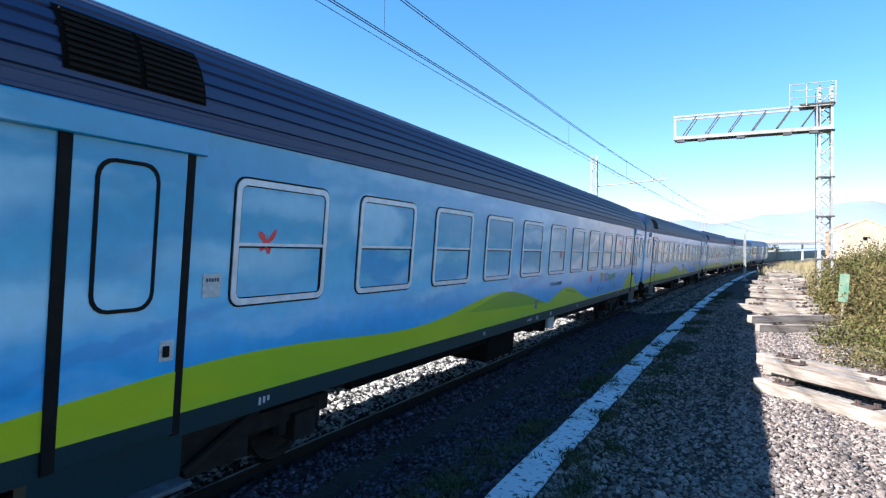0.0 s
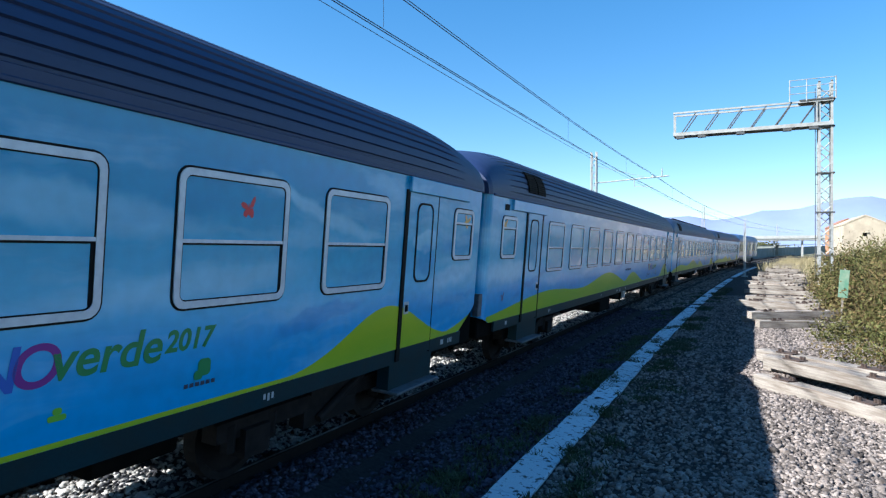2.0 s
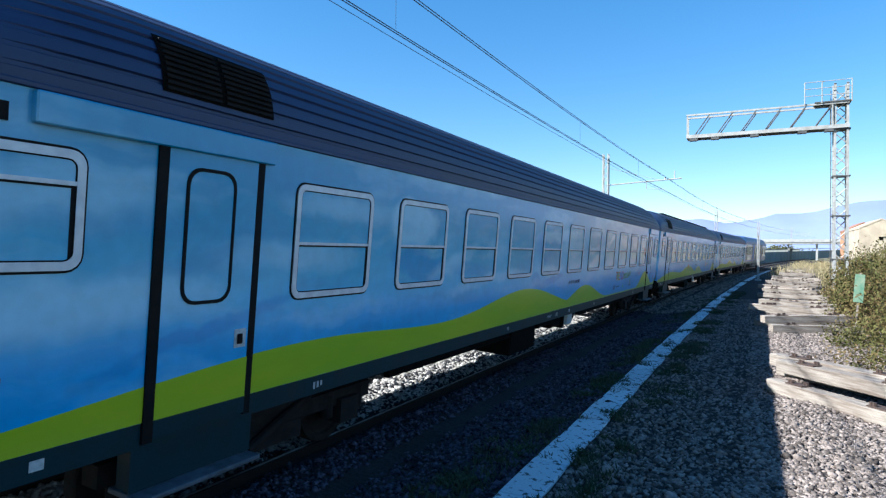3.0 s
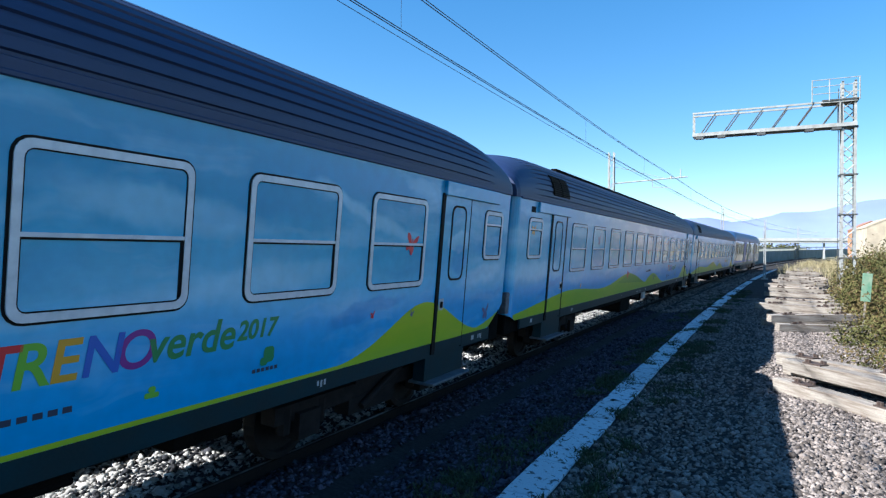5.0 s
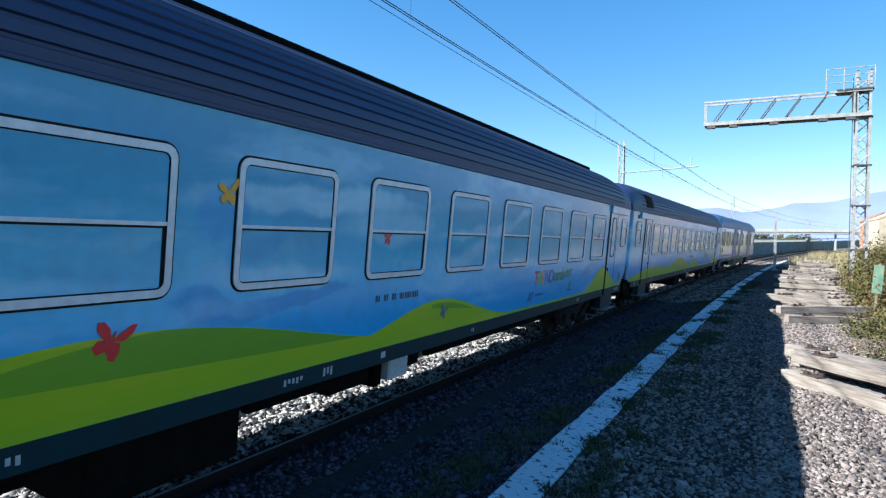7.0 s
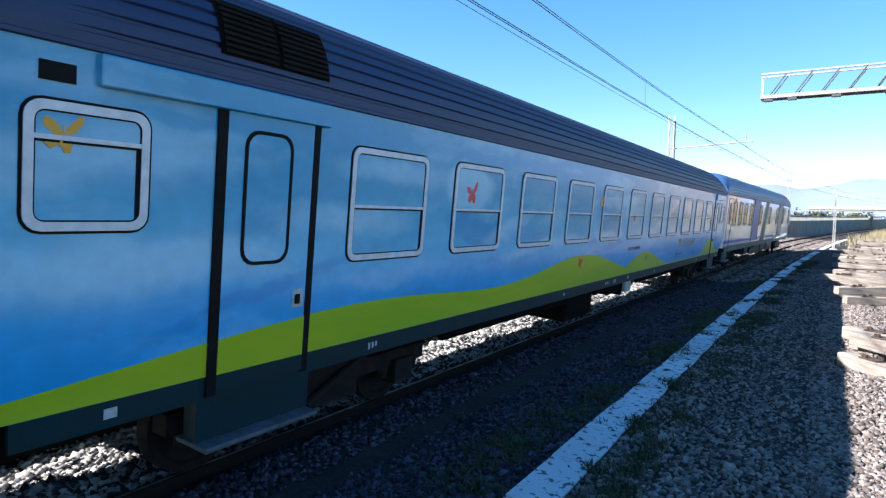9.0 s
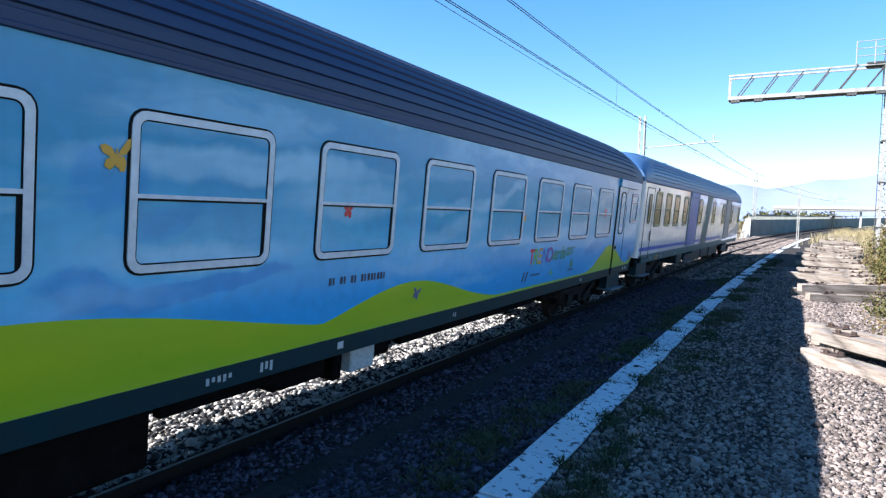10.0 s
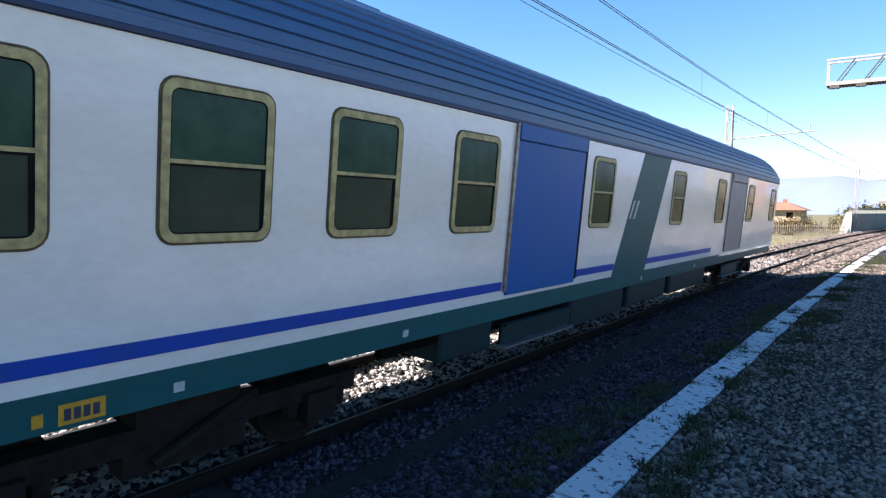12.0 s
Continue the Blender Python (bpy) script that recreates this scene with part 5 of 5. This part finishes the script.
# ---- plants ----
def leaf_cloud(name, centre, radii, n, size, material, seed, lumps=9):
    """Many small leaves on lumps of uneven size, with gaps between them."""
    r = np.random.RandomState(seed)
    c = []
    for _ in range(lumps):
        q, w = 0.85 * math.sqrt(r.rand()), r.uniform(0, math.tau)
        c.append((q * math.cos(w), q * math.sin(w), r.uniform(0.05, 0.82) * (1 - 0.7 * q * q)))
    c = np.array(c)
    rad = r.uniform(0.22, 0.46, lumps)
    k = r.randint(0, lumps, n)
    v = r.normal(0, 1, (n, 3))
    v /= np.linalg.norm(v, axis=1)[:, None]
    p = c[k] + v * (rad[k] * np.where(r.rand(n) < 0.16, r.uniform(1.0, 1.55, n), r.uniform(0.45, 1.12, n)))[:, None]
    p[:, 2] = np.abs(p[:, 2])
    p = p * np.array(radii)[None] + np.array(centre)[None]
    t1 = r.normal(0, 1, (n, 3))
    t1 /= np.linalg.norm(t1, axis=1)[:, None]
    t2 = np.cross(t1, r.normal(0, 1, (n, 3)))
    t2 /= np.linalg.norm(t2, axis=1)[:, None]
    s = size * r.uniform(0.6, 1.5, n)[:, None]
    nrm = np.cross(t1, t2)
    V = np.stack([p - t1 * s, p + t2 * s * 0.45 + nrm * s * 0.15, p + t1 * s, p - t2 * s * 0.45 + nrm * s * 0.15], 1).reshape(-1, 3)
    F = np.arange(4 * n).reshape(-1, 4)
    me = bpy.data.meshes.new(name)
    me.from_pydata(V.tolist(), [], F.tolist())
    me.materials.append(material)
    return me


def blades(name, spots, n, height, width, spread, material, seed, lean=0.35):
    r = np.random.RandomState(seed)
    verts, faces = [], []
    for (x, y, z) in spots:
        for _ in range(n):
            a = r.uniform(0, math.tau)
            h = height * r.uniform(0.4, 1.25)
            dx, dy = r.normal(0, spread, 2)
            lx, ly = r.normal(0, lean, 2) * h
            w = width * r.uniform(0.6, 1.4)
            cx_, cy_ = math.cos(a) * w, math.sin(a) * w
            k = len(verts)
            bx, by = x + dx, y + dy
            verts += [(bx - cx_, by - cy_, z), (bx + cx_, by + cy_, z), (bx + lx * 0.45 + cx_ * 0.7, by + ly * 0.45 + cy_ * 0.7, z + h * 0.6), (bx + lx * 0.45 - cx_ * 0.7, by + ly * 0.45 - cy_ * 0.7, z + h * 0.6), (bx + lx, by + ly, z + h)]
            faces += [(k, k + 1, k + 2, k + 3), (k + 3, k + 2, k + 4)]
    return mesh_from(name, verts, faces, material)


def bush(x, y, w, d_, h, n, size, seed, dry=0.35):
    b = tagged(new("bramble_bush"), "dense olive and brown bramble bush beside the gravel path", "bush", "trackside bushes")
    for nm, m_, f, sd in (("leaves", M_LEAF, 0.75 - dry, 0), ("dry_leaves", M_DRYLEAF, dry, 1), ("young_leaves", M_YOUNGLEAF, 0.28, 2)):
        ob = new(nm, leaf_cloud(nm, (0, 0, 0), (w, d_, h), int(n * f), size, m_, seed * 3 + sd, 12))
        ob.parent = b
    r = random.Random(seed)
    bm = bmesh.new()
    for k in range(16):
        a = r.uniform(0, math.tau)
        p = (0.3 * w * math.cos(a), 0.3 * d_ * math.sin(a), 0)
        for j in range(3):
            q = (p[0] + r.uniform(-0.3, 0.3) * w, p[1] + r.uniform(-0.3, 0.3) * d_, p[2] + h * r.uniform(0.18, 0.4))
            rod(bm, p, q, 0.014 - 0.003 * j, 4)
            p = q
    part("stem_tangle", bm, M_DRYLEAF, b)
    b.matrix_basis = pose(x, y, -0.35)
    return b


BUSHES = [  # x, y, half width, half depth, height, leaves, leaf size
    (3.75, 14.4, 1.5, 1.9, 1.45, 9000, 0.034), (5.2, 16.5, 1.8, 2.2, 2.2, 8000, 0.04), (4.1, 18.2, 1.55, 2.2, 1.75, 8000, 0.04), (5.8, 21, 1.9, 2.6, 2.5, 7000, 0.045), (4.35, 23.2, 1.45, 2.4, 2.05, 6500, 0.045),
    (6.4, 26, 2.0, 3.0, 2.7, 6000, 0.055), (4.75, 28.5, 1.4, 2.6, 2.2, 6000, 0.05), (6.8, 32, 2.2, 3.2, 2.8, 5000, 0.06), (5.3, 34.5, 1.5, 2.8, 2.1, 5000, 0.055), (7.6, 39, 2.4, 3.5, 2.9, 4500, 0.07),
    (6.3, 42, 1.6, 3.0, 2.3, 4500, 0.06), (8.6, 48, 2.6, 4.0, 2.8, 4000, 0.08), (7.4, 52, 1.8, 3.5, 2.1, 4000, 0.07), (10.5, 58, 3.0, 4.5, 2.8, 3500, 0.09), (9.0, 64, 2.2, 4.0, 2.2, 3500, 0.08), (12.5, 70, 3.5, 5, 2.8, 3000, 0.10), (13.5, 80, 4, 5, 2.6, 3000, 0.11)]
for k, (x, y, w, d_, h, n, s) in enumerate(BUSHES):
    bush(x - 0.75, y, w, d_, h + (-0.2 if y < 20 else 0.15 if y < 30 else 0.35), int(n * 1.3), s, 20 + k, 0.38 + 0.2 * math.sin(k * 1.9))

rng = random.Random(8)
spots = [(rng.uniform(3.3, 5.2) + bend(y), y, -0.2 + rise(y)) for y in [rng.uniform(34, 75) for _ in range(120)]]
tagged(new("dry_reeds", blades("dry_reeds", spots, 16, 1.15, 0.012, 0.22, M_STRAW, 3, 0.2)), "tall dry straw-coloured grass at the path edge", "dry grass", kind="stuff")
spots = [(rng.uniform(-0.6, 6.0) + bend(y), y, -0.05 + rise(y)) for y in [rng.uniform(64, 130) for _ in range(260)]]
tagged(new("far_reeds", blades("far_reeds", spots, 14, 1.0, 0.016, 0.3, M_STRAW, 13, 0.25)), "dry straw-coloured reeds where the path ends", "dry grass", kind="stuff")
spots = []
for y in [4.5 + 36 * rng.random() ** 1.3 for _ in range(84)]:
    side_ = rng.choice((-2.55, -1.50, -1.45, -2.35))
    cx0 = side_ + rng.uniform(-0.12, 0.2)
    for _ in range(9):
        gx_, gy_ = cx0 + rng.gauss(0, 0.16), y + rng.gauss(0, 0.28)
        spots.append((gx_ + bend(gy_), gy_, gravel_z(gx_, gy_)))
tagged(new("kerb_grass", blades("kerb_grass", spots, 40, 0.075, 0.008, 0.06, M_GRASS, 5, 0.7)), "low dark green grass and moss tufts along the kerb", "grass", kind="stuff")
spots = [(rng.uniform(-40, -9.5) + bend(y), y, -0.75 + rise(y)) for y in [rng.uniform(25, 130) for _ in range(700)]]
tagged(new("field_grass", blades("field_grass", spots, 12, 0.45, 0.02, 0.4, M_STRAW, 6, 0.3)), "dry yellow grass on the field beyond the track", "dry grass", kind="stuff")
spots = [(rng.uniform(2.5, 14) + bend(y) * 0.8, y, -0.3 + rise(y)) for y in [rng.uniform(8, 100) for _ in range(900)]]
tagged(new("bank_grass", blades("bank_grass", spots, 12, 0.5, 0.012, 0.35, M_STRAW, 7, 0.35)), "dry grass growing among the trackside bushes", "dry grass", kind="stuff")


def far_scrub(name, spots, n, size, material, label, seed):
    verts, faces = [], []
    for k, (x, y, z, w, h) in enumerate(spots):
        me = leaf_cloud("tmp", (x, y, z), (w, w, h), n, size, material, seed + k, 7)
        o = len(verts)
        verts += [tuple(v.co) for v in me.vertices]
        faces += [tuple(i + o for i in p.vertices) for p in me.polygons]
        bpy.data.meshes.remove(me)
    return tagged(new(name, mesh_from(name, verts, faces, material)), label, "scrub", kind="stuff")


far_scrub("field_scrub", [(rng.uniform(-38, -13) + bend(y) * 0.3, y, -0.8, rng.uniform(1.5, 3.5), rng.uniform(1.2, 2.6)) for y in [rng.uniform(70, 125) for _ in range(22)]], 700, 0.13, M_DRYLEAF, "brown leafless scrub on the field beyond the track", 300)
far_scrub("far_trees", [(rng.uniform(-14, 16), rng.uniform(235, 300), 1.0, rng.uniform(4, 8), rng.uniform(4.0, 6.5)) for _ in range(16)], 700, 0.45, M_LEAF, "distant olive green trees behind the wall", 400)


# ---- buildings and walls ----
def gable_house(x0, x1, y0, y1, z0, ze, zp, wall_mat, roof_mat, label, openings):
    h = tagged(new("house"), label, "house")
    xm = (x0 + x1) / 2
    bm = bmesh.new()
    a = [bm.verts.new(p) for p in ((x0, y0, z0), (x1, y0, z0), (x1, y0, ze), (xm, y0, zp), (x0, y0, ze))]
    b = [bm.verts.new((v.co.x, y1, v.co.z)) for v in a]
    bm.faces.new(a)
    bm.faces.new(b[::-1])
    for k in range(5):
        bm.faces.new((a[k], b[k], b[(k + 1) % 5], a[(k + 1) % 5]))
    part("wall", bm, wall_mat, h)
    for s, xe in ((0, x0), (1, x1)):
        bm = bmesh.new()
        dx = -0.06 if s == 0 else 0.06
        dz = -0.06 * (zp - ze) / (xm - x0)
        pts = [(xe + dx, ze + dz), (xm, zp + 0.02), (xm, zp + 0.18), (xe + dx, ze + dz + 0.16)]
        f0 = [bm.verts.new((p, y0 - 0.04, q)) for p, q in pts]
        f1 = [bm.verts.new((p, y1 + 0.25, q)) for p, q in pts]
        bm.faces.new(f0)
        bm.faces.new(f1[::-1])
        for k in range(4):
            bm.faces.new((f0[k], f1[k], f1[(k + 1) % 4], f0[(k + 1) % 4]))
        part("roof", bm, roof_mat, h)
    for (u0, u1, v0, v1) in openings:
        bm = bmesh.new()
        box(bm, u0, u1, y0 - 0.02, y0 + 0.10, v0, v1)
        win = part("window", bm, M_UNDER, h)
        bm = bmesh.new()
        box(bm, u0 - 0.12, u1 + 0.12, y0 - 0.12, y0 + 0.02, v1, v1 + 0.14)
        part("lintel", bm, wall_mat, win)
    return h


gable_house(11.3, 15.6, 85, 95, -0.8, 5.35, 6.35, M_PLASTER, M_PLASTER, "small old cream plastered house with a weathered gable", [(13.2, 13.6, 4.0, 4.4)])
gable_house(11.8, 15.0, 97, 106, -0.8, 5.6, 6.5, M_BRICKWALL, M_TERRA, "orange plastered building with a tiled roof", [])


def hip_house(x0, x1, y0, y1, z0, ze, zr):
    """A low farmhouse whose hipped roof overhangs its walls."""
    h = tagged(new("farmhouse"), "low farmhouse with a hipped terracotta roof beyond the field", "house")
    boxpart("wall", (x0, x1, y0, y1, z0, ze), M_PLASTER, h)
    bm = bmesh.new()
    o = 0.9
    e = [bm.verts.new(p) for p in ((x0 - o, y0 - o, ze - 0.15), (x1 + o, y0 - o, ze - 0.15), (x1 + o, y1 + o, ze - 0.15), (x0 - o, y1 + o, ze - 0.15))]
    r = [bm.verts.new(p) for p in ((x0 + 2.6, (y0 + y1) / 2, zr), (x1 - 2.6, (y0 + y1) / 2, zr))]
    for f in ((e[0], e[1], r[1], r[0]), (e[1], e[2], r[1]), (e[2], e[3], r[0], r[1]), (e[3], e[0], r[0]), (e[3], e[2], e[1], e[0])):
        bm.faces.new(f)
    part("roof", bm, M_TERRA, h)
    boxpart("chimney", (x1 - 3.3, x1 - 2.7, (y0 + y1) / 2 - 0.3, (y0 + y1) / 2 + 0.3, zr - 0.5, zr + 0.45), M_TERRA, h)
    for x in (x1 - 2.2, x1 - 5.0):
        boxpart("window", (x, x + 1.0, y0 - 0.02, y0 + 0.1, ze - 1.5, ze - 0.5), M_UNDER, h)
    return h


hip_house(-22.0, -13.0, 119, 127, -0.8, 3.0, 4.35)
far_scrub("fence_scrub", [(rng.uniform(-24, -5.5), rng.uniform(97, 113), -0.7, rng.uniform(1.6, 3.0), rng.uniform(1.8, 3.3)) for _ in range(26)], 800, 0.12, M_DRYLEAF, "brown bare scrub behind the picket fence", 500)

# grey retaining wall along the far side of the curve
wall = tagged(new("retaining_wall"), "long grey concrete wall with a railing along the curving track", "wall", kind="structure")
for k in range(26):
    y0, y1 = 94 + 7.0 * k, 94 + 7.0 * (k + 1)
    bm = bmesh.new()
    for p, q in ((0, 1),):
        xa, xb = TRACK_X - 4.4 + bend(y0), TRACK_X - 4.4 + bend(y1)
        za, zb = rise(y0), rise(y1)
        v = [bm.verts.new(c) for c in ((xa, y0, za - 0.6), (xa + 0.35, y0, za - 0.6), (xb + 0.35, y1, zb - 0.6), (xb, y1, zb - 0.6), (xa, y0, za + 2.1), (xa + 0.35, y0, za + 2.1), (xb + 0.35, y1, zb + 2.1), (xb, y1, zb + 2.1))]
        for f in ((0, 1, 2, 3), (4, 7, 6, 5), (0, 4, 5, 1), (1, 5, 6, 2), (2, 6, 7, 3), (3, 7, 4, 0)):
            bm.faces.new([v[i] for i in f])
    part("wall_panel", bm, M_WALLGREY, wall)
    bm = bmesh.new()
    xa, xb = TRACK_X - 4.22 + bend(y0), TRACK_X - 4.22 + bend(y1)
    rod(bm, (xa, y0, rise(y0) + 2.75), (xb, y1, rise(y1) + 2.75), 0.09, 4)
    part("wall_rail", bm, M_WALLGREY, wall)
    if k < 16:
        for j in range(7):
            y = y0 + j + 0.5
            bm = bmesh.new()
            x = TRACK_X - 4.22 + bend(y)
            box(bm, x - 0.12, x + 0.12, y - 0.22, y + 0.22, rise(y) + 2.1, rise(y) + 2.72)
            part("wall_post", bm, M_WALLGREY, wall)
bm = bmesh.new()
x = TRACK_X - 4.4 + bend(94)
v = [bm.verts.new(c) for c in ((x - 0.9, 92.6, -0.6), (x + 0.5, 92.6, -0.6), (x + 0.5, 94, -0.6), (x - 0.9, 94, -0.6), (x - 0.1, 93.6, 2.6), (x + 0.5, 93.6, 2.6), (x + 0.5, 94, 2.6), (x - 0.1, 94, 2.6))]
for f in ((0, 1, 2, 3), (4, 7, 6, 5), (0, 4, 5, 1), (1, 5, 6, 2), (2, 6, 7, 3), (3, 7, 4, 0)):
    bm.faces.new([v[i] for i in f])
part("end_buttress", bm, M_CONC, wall)

# road bridge far ahead
bridge = tagged(new("road_bridge"), "long pale concrete road bridge on slim piers far ahead", "bridge")
boxpart("deck", (-4, 60, 186, 193, 5.15, 5.75), M_CONC, bridge)
boxpart("parapet", (-4, 60, 185.8, 186, 5.6, 6.4), M_CONC, bridge)
for x in (-2, 3.5, 9, 15.5, 23, 31, 40, 50):
    boxpart("pier", (x, x + 0.4, 187, 188.2, -0.5, 5.2), M_CONC, bridge)

# picket fence on the field
fence = tagged(new("field_fence"), "pale wooden picket fence across the dry field", "fence")
for k in range(60):
    a = k / 59
    x, y = -17.5 + 12.2 * a, 76 + 16.5 * a
    bm = bmesh.new()
    box(bm, x - 0.05, x + 0.05, y - 0.03, y + 0.03, -0.7, 0.95 + 0.08 * math.sin(k * 3.1))
    part("picket", bm, M_OLDWOOD, fence)
for z in (0.1, 0.65):
    bm = bmesh.new()
    rod(bm, (-17.5, 76.05, z), (-5.3, 92.55, z), 0.03, 4)
    part("fence_rail", bm, M_OLDWOOD, fence)

# green sheet on a stake in the bushes
sg = tagged(new("green_sign"), "small faded green sheet on a stake among the bushes", "sign")
boxpart("sheet", (-0.12, 0.12, -0.012, 0.012, 0.82, 1.62), M_SIGN, sg, bevel=0.004)
boxpart("stake", (-0.025, 0.025, 0.012, 0.05, -0.3, 1.66), M_OLDWOOD, sg)
sg.matrix_basis = pose(2.70, 20.9, 0.1, 3, 4, -8)


motions()
